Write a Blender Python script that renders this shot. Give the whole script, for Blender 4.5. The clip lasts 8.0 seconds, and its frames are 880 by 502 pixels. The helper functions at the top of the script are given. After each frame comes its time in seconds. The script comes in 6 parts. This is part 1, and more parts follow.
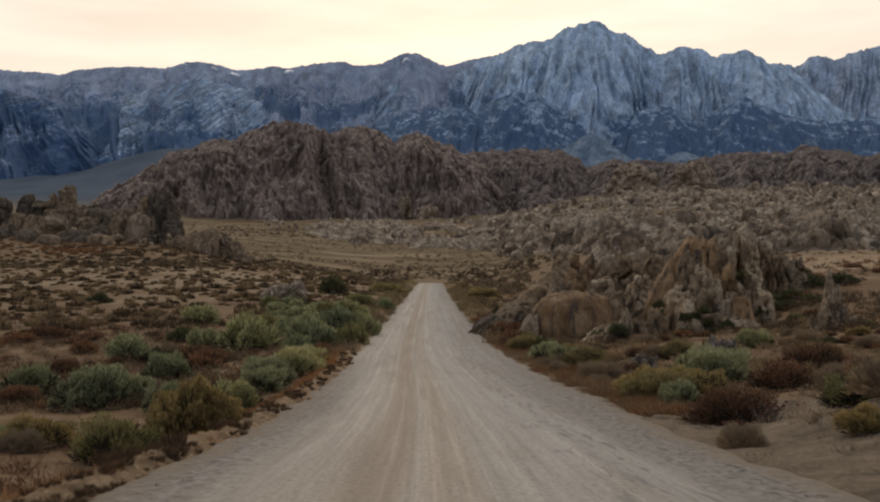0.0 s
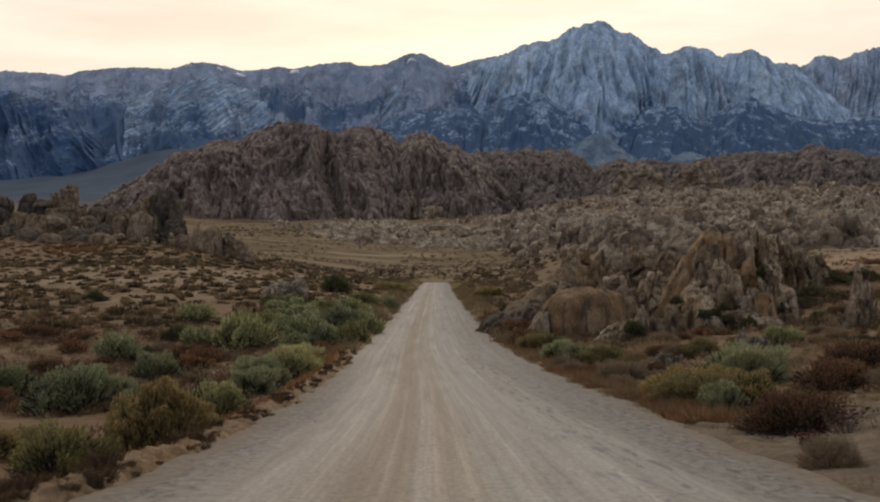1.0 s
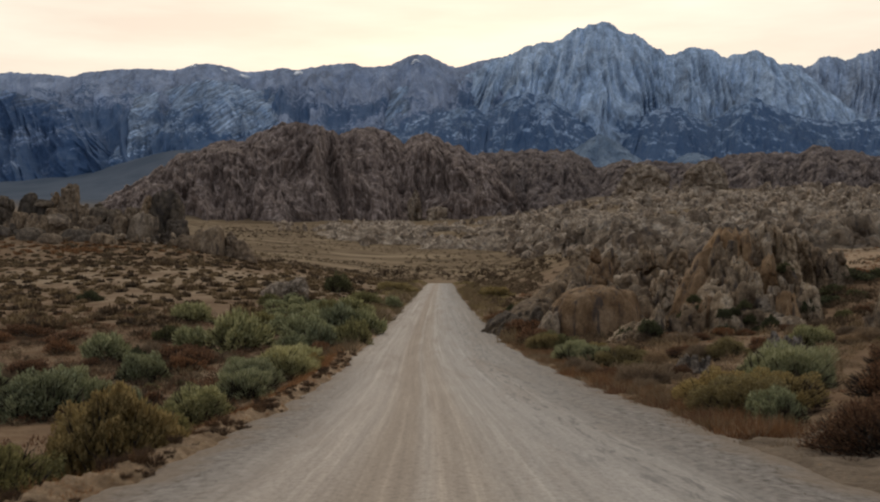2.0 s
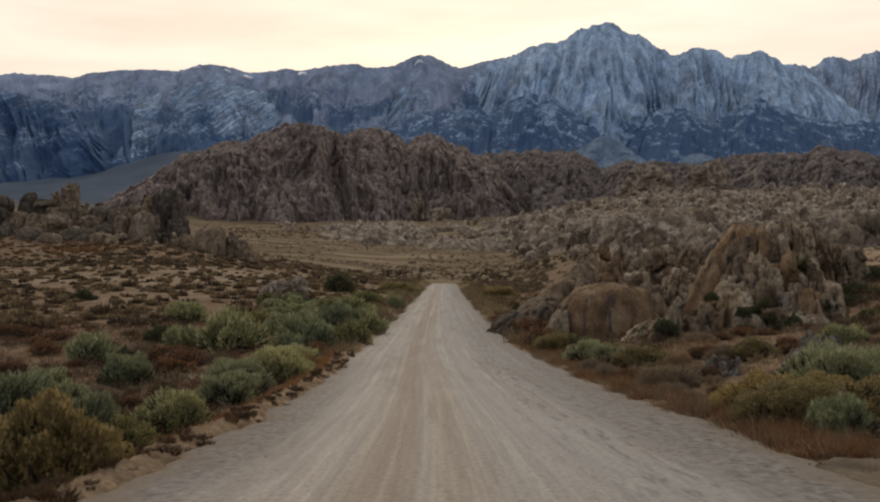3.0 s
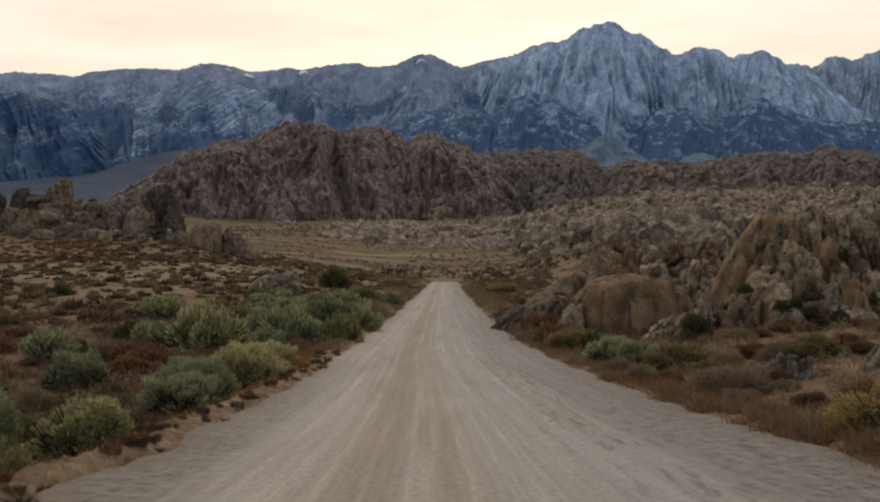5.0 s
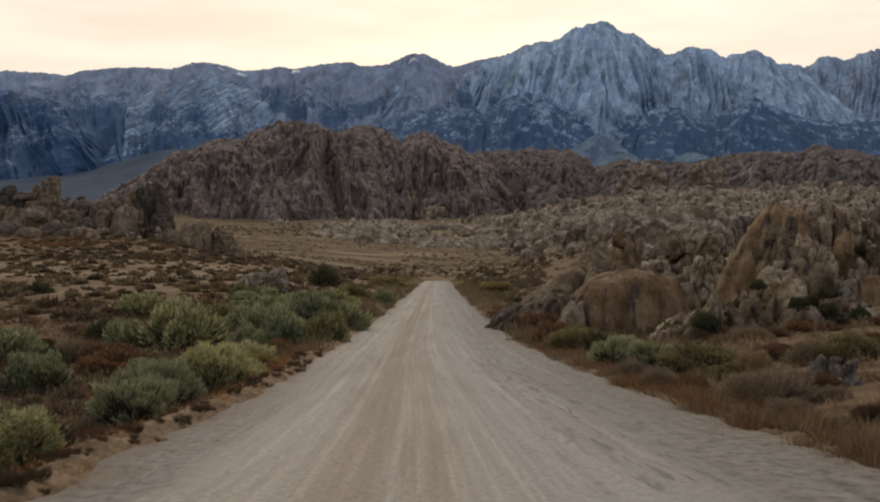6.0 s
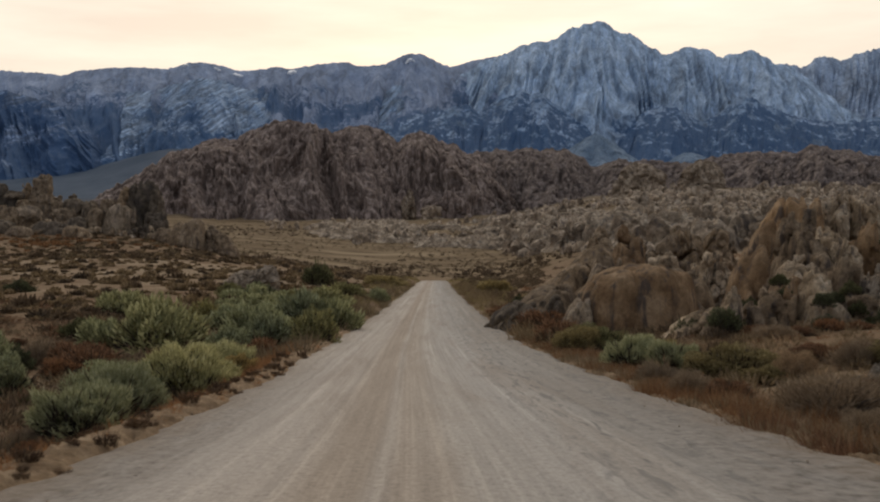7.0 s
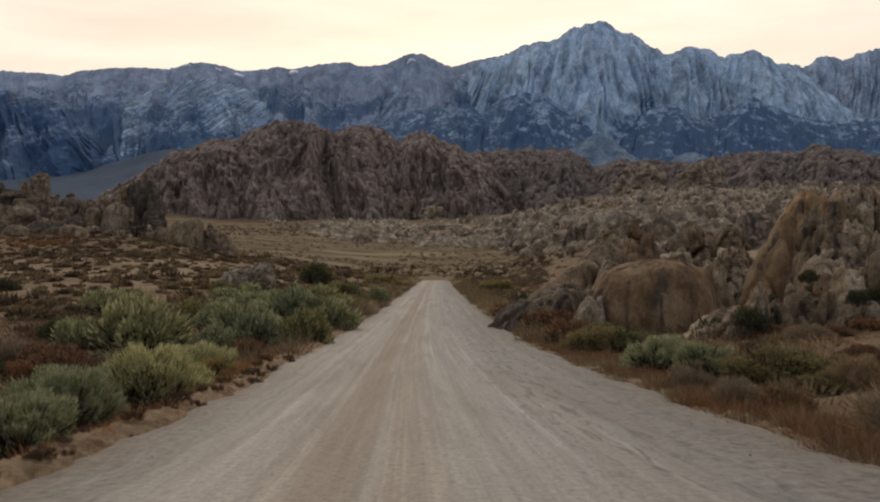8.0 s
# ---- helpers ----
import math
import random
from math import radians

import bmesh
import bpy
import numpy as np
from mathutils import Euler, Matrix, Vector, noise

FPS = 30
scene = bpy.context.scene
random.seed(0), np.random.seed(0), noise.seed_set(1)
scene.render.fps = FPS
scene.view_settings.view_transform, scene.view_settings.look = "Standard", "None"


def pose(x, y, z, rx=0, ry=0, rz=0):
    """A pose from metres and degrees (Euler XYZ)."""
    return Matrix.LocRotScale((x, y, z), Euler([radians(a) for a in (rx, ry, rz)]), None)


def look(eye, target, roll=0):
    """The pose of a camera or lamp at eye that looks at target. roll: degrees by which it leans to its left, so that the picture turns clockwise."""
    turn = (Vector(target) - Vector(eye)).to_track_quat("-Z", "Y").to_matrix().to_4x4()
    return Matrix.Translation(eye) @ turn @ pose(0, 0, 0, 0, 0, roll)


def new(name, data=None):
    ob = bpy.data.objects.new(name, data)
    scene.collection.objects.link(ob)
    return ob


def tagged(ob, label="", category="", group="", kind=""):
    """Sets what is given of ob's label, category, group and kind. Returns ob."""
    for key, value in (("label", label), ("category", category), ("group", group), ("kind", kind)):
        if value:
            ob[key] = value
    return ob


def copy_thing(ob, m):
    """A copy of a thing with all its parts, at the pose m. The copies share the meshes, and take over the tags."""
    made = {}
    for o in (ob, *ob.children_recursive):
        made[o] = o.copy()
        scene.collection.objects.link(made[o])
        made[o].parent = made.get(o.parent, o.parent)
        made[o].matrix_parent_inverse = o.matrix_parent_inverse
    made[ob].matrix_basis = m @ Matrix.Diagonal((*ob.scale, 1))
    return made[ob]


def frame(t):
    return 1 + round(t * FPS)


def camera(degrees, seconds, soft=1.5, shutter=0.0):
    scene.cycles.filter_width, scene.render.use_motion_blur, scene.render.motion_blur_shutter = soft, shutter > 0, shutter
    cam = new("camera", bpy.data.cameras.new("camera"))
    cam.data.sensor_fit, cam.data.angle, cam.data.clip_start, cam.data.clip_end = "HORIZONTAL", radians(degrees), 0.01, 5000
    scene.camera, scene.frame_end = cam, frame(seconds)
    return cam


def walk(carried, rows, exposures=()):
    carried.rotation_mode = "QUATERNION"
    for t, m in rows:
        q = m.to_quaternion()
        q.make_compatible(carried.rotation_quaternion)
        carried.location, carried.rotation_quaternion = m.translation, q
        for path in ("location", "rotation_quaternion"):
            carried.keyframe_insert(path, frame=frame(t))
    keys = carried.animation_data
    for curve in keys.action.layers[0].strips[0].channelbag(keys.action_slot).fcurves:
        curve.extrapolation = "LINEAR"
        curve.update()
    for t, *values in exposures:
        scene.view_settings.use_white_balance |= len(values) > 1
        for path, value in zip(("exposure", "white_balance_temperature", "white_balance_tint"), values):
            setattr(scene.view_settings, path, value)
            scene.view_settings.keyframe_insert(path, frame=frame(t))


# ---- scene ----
cam = camera(43.0, 8.0, 2.1, 0.5)
METRES, EYE, TILT, LEAN, TURN = 31.0, 1.65, 0.37, 0.0, 0.0
ROWS = [
    (0.0, 0.0000, 0.0000, 0.0000, -0.000, 0.000, 0.00),
    (0.5, -0.0006, 0.0646, -0.0065, 0.127, -0.007, 0.03),
    (1.0, -0.0006, 0.1287, -0.0142, 0.268, 0.021, 0.05),
    (1.5, -0.0013, 0.1896, -0.0199, 0.388, 0.056, 0.05),
    (3.0, -0.0027, 0.3668, -0.0358, 0.670, 0.134, 0.06),
    (3.5, -0.0024, 0.4246, -0.0410, 0.782, 0.127, 0.05),
    (4.0, -0.0019, 0.4844, -0.0468, 0.860, 0.120, 0.04),
    (4.5, -0.0024, 0.5465, -0.0537, 0.846, 0.127, 0.01),
    (6.0, -0.0026, 0.7359, -0.0688, 0.359, 0.099, -0.04),
    (6.5, -0.0028, 0.8012, -0.0744, 0.240, 0.106, -0.05),
    (7.0, -0.0033, 0.8661, -0.0798, 0.190, 0.120, -0.03),
    (7.5, -0.0032, 0.9289, -0.0844, 0.218, 0.134, -0.02),
    (8.0, -0.0032, 0.9918, -0.0884, 0.268, 0.127, -0.00),
]
walk(cam, [(t, pose(0, 0, EYE, TILT, LEAN, TURN) @ pose(METRES * x, METRES * y, METRES * z, 90 + pitch, roll, yaw)) for t, x, y, z, yaw, pitch, roll in ROWS])

# ---- light ----
world = bpy.data.worlds.new("dusk_sky")
scene.world = world
world.use_nodes = True
wn, wl = world.node_tree.nodes, world.node_tree.links
wn.clear()


def wnode(kind, **values):
    n = wn.new(kind)
    for key, value in values.items():
        n.inputs[key].default_value = value
    return n


sky = wn.new("ShaderNodeTexSky")
sky.sky_type, sky.sun_disc = "NISHITA", False
sky.sun_elevation, sky.sun_rotation = radians(6), radians(0)
sky.altitude, sky.air_density, sky.dust_density = 1400, 1.0, 2.5
coord = wn.new("ShaderNodeTexCoord")
split = wn.new("ShaderNodeSeparateXYZ")
wl.new(coord.outputs["Generated"], split.inputs[0])
# thin cloud veil: bright cream towards the set sun (+y), blue-grey overhead and behind
ahead = wn.new("ShaderNodeMapRange")
ahead.interpolation_type = "SMOOTHSTEP"
ahead.inputs["From Min"].default_value, ahead.inputs["From Max"].default_value = -0.3, 1.0
wl.new(split.outputs["Y"], ahead.inputs["Value"])
veil = wn.new("ShaderNodeMix")
veil.data_type = "RGBA"
veil.inputs["A"].default_value = (0.44, 0.50, 0.60, 1)
veil.inputs["B"].default_value = (1.0, 0.925, 0.76, 1)
wl.new(ahead.outputs["Result"], veil.inputs["Factor"])
stretch = wn.new("ShaderNodeMapping")
stretch.inputs["Scale"].default_value = (2.2, 2.2, 13.0)
wl.new(coord.outputs["Generated"], stretch.inputs["Vector"])
cloud = wnode("ShaderNodeTexNoise", Scale=1.6, Detail=6.0, Roughness=0.55)
wl.new(stretch.outputs["Vector"], cloud.inputs["Vector"])
soften = wn.new("ShaderNodeValToRGB")
soften.color_ramp.elements[0].position, soften.color_ramp.elements[0].color = 0.36, (0.96, 0.86, 0.85, 1)
soften.color_ramp.elements[1].position, soften.color_ramp.elements[1].color = 0.66, (1.06, 1.08, 1.08, 1)
wl.new(cloud.outputs["Fac"], soften.inputs["Fac"])
tint = wn.new("ShaderNodeMix")
tint.data_type, tint.blend_type = "RGBA", "MULTIPLY"
tint.inputs["Factor"].default_value = 1.0
wl.new(veil.outputs["Result"], tint.inputs["A"])
wl.new(soften.outputs["Color"], tint.inputs["B"])
veil_bg = wnode("ShaderNodeBackground", Strength=0.93)
wl.new(tint.outputs["Result"], veil_bg.inputs["Color"])
sky_bg = wnode("ShaderNodeBackground", Strength=0.012)
wl.new(sky.outputs["Color"], sky_bg.inputs["Color"])
both = wn.new("ShaderNodeAddShader")
wl.new(veil_bg.outputs[0], both.inputs[0])
wl.new(sky_bg.outputs[0], both.inputs[1])
wl.new(both.outputs[0], wn.new("ShaderNodeOutputWorld").inputs["Surface"])

glow = new("sun", bpy.data.lights.new("sun", "SUN"))
glow.data.energy, glow.data.angle, glow.data.color = 0.6, radians(40), (1.0, 0.9, 0.76)
glow.matrix_world = look((0, 0, 0), (0.1, -1.0, -0.75))

# ---- form of the land ----
def lattice(ix, iy, iz, seed):
    h = (ix.astype(np.int64) * 374761393 + iy.astype(np.int64) * 668265263 + iz.astype(np.int64) * 2147483647 + seed * 974634777) & 0xFFFFFFFF
    h = ((h ^ (h >> 13)) * 1274126177) & 0xFFFFFFFF
    h = ((h ^ (h >> 16)) * 2246822519) & 0xFFFFFFFF
    return ((h ^ (h >> 15)) & 0xFFFFFF) / 8388607.5 - 1.0


def vnoise(x, y, z=0.0, seed=0):
    """Smooth noise from -1 to 1."""
    x, y, z = np.broadcast_arrays(np.asarray(x, float), np.asarray(y, float), np.asarray(z, float))
    fx, fy, fz = np.floor(x), np.floor(y), np.floor(z)
    tx, ty, tz = x - fx, y - fy, z - fz
    tx, ty, tz = [t * t * t * (t * (t * 6 - 15) + 10) for t in (tx, ty, tz)]
    out = 0.0
    for a in (0, 1):
        for b in (0, 1):
            for c in (0, 1):
                w = (tx if a else 1 - tx) * (ty if b else 1 - ty) * (tz if c else 1 - tz)
                out = out + w * lattice(fx + a, fy + b, fz + c, seed)
    return out


def fbm(x, y, z=0.0, octaves=4, seed=0, gain=0.5):
    out, amp, f = 0.0, 1.0, 1.0
    for k in range(octaves):
        out = out + amp * vnoise(np.asarray(x) * f, np.asarray(y) * f, np.asarray(z) * f, seed + k * 17)
        amp, f = amp * gain, f * 2.03
    return out


def gnoise(x, y, z=0.0, seed=0):
    """Gradient noise, about -1 to 1, with sharper folds than vnoise."""
    x, y, z = np.broadcast_arrays(np.asarray(x, float), np.asarray(y, float), np.asarray(z, float))
    fx, fy, fz = np.floor(x), np.floor(y), np.floor(z)
    px, py, pz = x - fx, y - fy, z - fz
    tx, ty, tz = [t * t * t * (t * (t * 6 - 15) + 10) for t in (px, py, pz)]
    out = 0.0
    for a in (0, 1):
        for b in (0, 1):
            for c in (0, 1):
                w = (tx if a else 1 - tx) * (ty if b else 1 - ty) * (tz if c else 1 - tz)
                g = [lattice(fx + a, fy + b, fz + c, seed + k) for k in (0, 101, 202)]
                out = out + w * (g[0] * (px - a) + g[1] * (py - b) + g[2] * (pz - c))
    return out * 1.7


def ridged(x, y, z=0.0, octaves=4, seed=0, gain=0.5):
    """0 in the gullies, near 1 on the sharp ribs."""
    out, amp, f, total = 0.0, 1.0, 1.0, 0.0
    for k in range(octaves):
        n = 1 - np.abs(gnoise(np.asarray(x) * f, np.asarray(y) * f, np.asarray(z) * f, seed + k * 31)) * 1.9
        out, total = out + amp * n, total + amp
        amp, f = amp * gain, f * 2.1
    return out / total


def step(a, b, x):
    t = np.clip((np.asarray(x, float) - a) / (b - a), 0, 1)
    return t * t * (3 - 2 * t)


ROAD_Y = (-60, 0, 20, 40, 60, 80, 110, 160, 230, 320, 400, 440, 475)
ROAD_Z = (4.9, 0.0, -1.66, -3.1, -3.98, -4.6, -5.2, -5.75, -6.35, -7.0, -7.6, -8.05, -9.6)
ROAD_X = (1.0, 0.7, 0.55, 0.1, -0.6, -1.1, -1.5, -2.0, -2.6, -3.2, -3.7, -4.0, -4.2)
FINE = np.arange(-60.0, 476.0, 1.0)


def glide(values):
    out = np.interp(FINE, ROAD_Y, values)
    for _ in range(4):
        pad = np.concatenate(([2 * out[0] - out[7 - k] for k in range(7)], out, [2 * out[-1] - out[-2 - k] for k in range(7)]))
        out = np.convolve(pad, np.ones(15) / 15, "valid")
    return out


FINE_Z, FINE_X = glide(ROAD_Z), glide(ROAD_X)


def road_z(y):
    return np.interp(y, FINE, FINE_Z)


def road_x(y):
    return np.interp(y, FINE, FINE_X)


def road_half(y, side):
    y = np.asarray(y, float)
    wander = 0.16 * vnoise(y * 0.35, side * 9.0, 0, 5) + 0.10 * vnoise(y * 1.3, side * 7.0, 0, 6)
    return 5.0 + wander + (-0.25 - 0.7 * step(33, 21, y) if side > 0 else -0.7)


# heights of the open land, by distance ahead (rows) and by bearing x / y (columns)
LAND_Y = (0, 20, 30, 50, 80, 110, 150, 200, 300, 350, 450, 700, 1000, 1700, 2600, 3300, 5000)
LEFT_U = (-0.44, -0.344, -0.243, -0.143, -0.05)
LEFT = (
    (-0.3, -0.3, -0.3, -0.3, 0.0), (-2.5, -2.6, -2.6, -2.4, -2.0), (-3.3, -3.4, -3.5, -3.4, -2.8), (-4.8, -5.0, -5.0, -4.4, -4.0),
    (-5.3, -5.6, -5.8, -4.7, -4.8), (-4.0, -4.1, -4.2, -4.2, -5.1), (-3.2, -3.4, -3.2, -3.3, -4.9), (-2.0, -2.3, -2.0, -2.4, -4.6),
    (2.0, 1.4, 1.2, -1.2, -4.9), (6.0, 4.6, 4.6, -1.0, -5.4), (9.0, 7.0, 5.0, 0.0, -7.0), (14, 11, 8, 5, -2), (30, 28, 24, 19, 12),
    (70, 66, 60, 55, 56), (160, 158, 156, 150, 150), (246, 252, 326, 350, 330), (420, 420, 420, 420, 420))
RIGHT_U = (0.05, 0.134, 0.234, 0.335, 0.445)
RIGHT = (
    (0.0, 0.2, 0.4, 0.6, 0.8), (-1.7, -1.7, -1.5, -1.25, -0.7), (-2.5, -2.5, -2.45, -2.1, -1.6), (-4.0, -3.6, -3.0, -2.8, -2.3),
    (-4.5, -4.2, -3.4, -2.9, -2.2), (-5.0, -4.2, -2.6, -0.3, 0.5), (-5.3, -3.0, -0.6, 1.0, 1.6), (-5.6, -2.4, 0.4, 2.1, 2.8),
    (-6.2, -1.0, 3.0, 5.0, 5.6), (-6.5, 0.6, 4.6, 6.6, 7.2), (-7.4, 4.0, 8.0, 10.5, 11.0), (-2, 11, 18, 24, 25), (14, 27, 38, 44, 45),
    (61, 92, 108, 104, 104), (150, 160, 165, 170, 170), (260, 250, 250, 250, 250), (420, 420, 420, 420, 420))
LAND_U = LEFT_U + RIGHT_U
LAND = np.array([a + b for a, b in zip(LEFT, RIGHT)], float)


def hermite(p0, p1, p2, p3, t):
    return p1 + 0.5 * t * (p2 - p0 + t * (2 * p0 - 5 * p1 + 4 * p2 - p3 + t * (3 * (p1 - p2) + p3 - p0)))


def ground_z(x, y):
    """Height of the ground, without the road's own surface."""
    x, y = np.broadcast_arrays(np.asarray(x, float), np.asarray(y, float))
    u = np.clip(x / np.maximum(y, 20.0), -0.44, 0.445)
    row = np.interp(y, LAND_Y, np.arange(len(LAND_Y)))
    i = np.clip(row.astype(int), 0, len(LAND_Y) - 2)
    col = np.interp(u, LAND_U, np.arange(len(LAND_U)))
    j = np.clip(col.astype(int), 0, len(LAND_U) - 2)
    s, t = row - i, step(0, 1, col - j) * 0.4 + (col - j) * 0.6
    rows = [np.clip(i + k, 0, len(LAND_Y) - 1) for k in (-1, 0, 1, 2)]
    mix = [LAND[r, j] * (1 - t) + LAND[r, j + 1] * t for r in rows]
    z = np.where(y < 300, hermite(*mix, s), mix[1] * (1 - s) + mix[2] * s)
    z = np.where(y < 0, z - 0.08 * np.minimum(y, 0), z)
    wide = np.clip(y / 60, 0.6, 12)
    z = z + 0.16 * wide * fbm(x / (7 * wide), y / (9 * wide), 0, 4, 3)
    z = z + 0.05 * fbm(x / 1.1, y / 1.1, 0, 3, 8) * step(200, 60, y) + 0.03 * fbm(x / 0.35, y / 0.35, 0, 2, 9) * step(90, 30, y)
    # the knoll under the boulder heap
    z = z + 7.0 * np.exp(-((x + 138) / 40) ** 2 - ((y - 374) / 38) ** 2)
    # road bed and the graded banks along it
    d = x - road_x(y)
    near = step(460, 420, y)
    half_l, half_r = road_half(y, -1), road_half(y, 1)
    out = np.where(d < 0, -d - half_l, d - half_r)
    bank = np.where(d < 0, step(0.2, 2.2, out), step(-0.2, 3.6, out))
    roadside = road_z(y) - 0.12
    z = np.where(y < 476, roadside * (1 - bank * near) * near + z * (bank * near) + z * (1 - near), z)
    lumps = 0.9 + 0.16 * vnoise(y * 0.45, 3.3, 0, 21) + 0.05 * fbm(y * 1.9, x * 1.9, 0, 3, 22, 0.6)
    berm_l = 0.19 * np.exp(-((out - 0.6) / 0.45) ** 2) * lumps * step(160, 60, y)
    berm_r = 0.05 * np.exp(-((out - 0.5) / 0.4) ** 2) * lumps * step(160, 60, y)
    return z + np.where(d < 0, berm_l, berm_r) - 0.25 * step(0.2, -0.6, out) * near


# ---- end of the form of the land ----
# ---- materials ----
def shade(name, roughness=0.9):
    m = bpy.data.materials.new(name)
    m.use_nodes = True
    n = m.node_tree.nodes
    b = n["Principled BSDF"]
    b.inputs["Roughness"].default_value = roughness
    b.inputs["Specular IOR Level"].default_value = 0.2
    return m, n, m.node_tree.links, b


def placed(n, l, space, scale):
    """Coordinates in metres: of the world, or of the object."""
    mp = n.new("ShaderNodeMapping")
    mp.inputs["Scale"].default_value = scale
    if space == "world":
        l.new(n.new("ShaderNodeNewGeometry").outputs["Position"], mp.inputs["Vector"])
    else:
        l.new(n.new("ShaderNodeTexCoord").outputs["Object"], mp.inputs["Vector"])
    return mp.outputs["Vector"]


def noisy(n, l, at, scale, detail=5.0, rough=0.6, warp=0.0):
    t = n.new("ShaderNodeTexNoise")
    t.inputs["Scale"].default_value, t.inputs["Detail"].default_value = scale, detail
    t.inputs["Roughness"].default_value, t.inputs["Distortion"].default_value = rough, warp
    l.new(at, t.inputs["Vector"])
    return t.outputs["Fac"]


def ramp(n, l, fac, *stops):
    r = n.new("ShaderNodeValToRGB")
    e = r.color_ramp.elements
    while len(e) < len(stops):
        e.new(0.5)
    for k, (pos, colour) in enumerate(stops):
        e[k].position, e[k].color = pos, (*colour, 1) if isinstance(colour, tuple) else (colour, colour, colour, 1)
    l.new(fac, r.inputs["Fac"])
    return r.outputs["Color"]


def mixed(n, l, fac, a, b, how="MIX"):
    m = n.new("ShaderNodeMix")
    m.data_type, m.blend_type = "RGBA", how
    for socket, v in ((m.inputs["Factor"], fac), (m.inputs["A"], a), (m.inputs["B"], b)):
        if isinstance(v, (int, float)):
            socket.default_value = v
        elif isinstance(v, tuple):
            socket.default_value = (*v, 1)
        else:
            l.new(v, socket)
    return m.outputs["Result"]


def relief(n, l, b, height, strength, distance):
    k = n.new("ShaderNodeBump")
    k.inputs["Strength"].default_value, k.inputs["Distance"].default_value = strength, distance
    l.new(height, k.inputs["Height"])
    l.new(k.outputs["Normal"], b.inputs["Normal"])


def stone(name, dark, mid, light, size, space="object", streak=0.13, crack=0.5, bump=0.25, varnish=(0.075, 0.06, 0.052), island=False, grain=0.85):
    """Weathered granite. size: metres of its main blotches."""
    m, n, l, b = shade(name, 0.92)
    at = placed(n, l, space, (1 / size, 1 / size, (0.4 if streak < 0.2 and space == "world" else 1) / size))
    tall = placed(n, l, space, (1 / size, 1 / size, streak / size))
    broad = noisy(n, l, at, 0.9, 5, 0.6, 0.1)
    c = ramp(n, l, broad, (0.36, dark), (0.5, mid), (0.64, light))
    fine = noisy(n, l, at, 7.0, 6, 0.7)
    c = mixed(n, l, grain, c, ramp(n, l, fine, (0.34, 0.62), (0.66, 1.3)), "MULTIPLY")
    speck = noisy(n, l, at, 30.0, 4, 0.7)
    c = mixed(n, l, 0.6, c, ramp(n, l, speck, (0.3, 0.68), (0.7, 1.22)), "MULTIPLY")
    run = noisy(n, l, tall, 2.6, 5, 0.65, 0.0)
    c = mixed(n, l, ramp(n, l, run, (0.52, 0.0), (0.64, 0.8)), c, varnish)
    v = n.new("ShaderNodeTexVoronoi")
    v.feature = "DISTANCE_TO_EDGE"
    v.inputs["Scale"].default_value = 1.5
    wob = n.new("ShaderNodeVectorMath")
    wob.operation = "ADD"
    l.new(tall, wob.inputs[0])
    k = n.new("ShaderNodeTexNoise")
    k.inputs["Scale"].default_value = 2.5
    l.new(at, k.inputs["Vector"])
    l.new(k.outputs["Color"], wob.inputs[1])
    l.new(wob.outputs["Vector"], v.inputs["Vector"])
    joints = ramp(n, l, v.outputs["Distance"], (0.0, 0.0), (0.05, 1.0))
    if crack > 0:
        c = mixed(n, l, crack, c, ramp(n, l, v.outputs["Distance"], (0.0, 0.2), (0.07, 1.0)), "MULTIPLY")
    if island:
        lot = n.new("ShaderNodeNewGeometry").outputs["Random Per Island"]
        c = mixed(n, l, 1.0, c, ramp(n, l, lot, (0.0, (0.62, 0.6, 0.58)), (1.0, (1.45, 1.42, 1.37))), "MULTIPLY")
    elif space == "object":
        info = n.new("ShaderNodeObjectInfo")
        c = mixed(n, l, 1.0, c, ramp(n, l, info.outputs["Random"], (0.0, (0.78, 0.78, 0.8)), (1.0, (1.12, 1.08, 1.02))), "MULTIPLY")
    l.new(c, b.inputs["Base Color"])
    h = mixed(n, l, 0.4 if crack > 0 else 0.0, mixed(n, l, 0.3, mixed(n, l, 0.45, fine, run), speck), joints, "MULTIPLY")
    relief(n, l, b, h, min(1.0, bump * 3.2), size * 0.3)
    return m


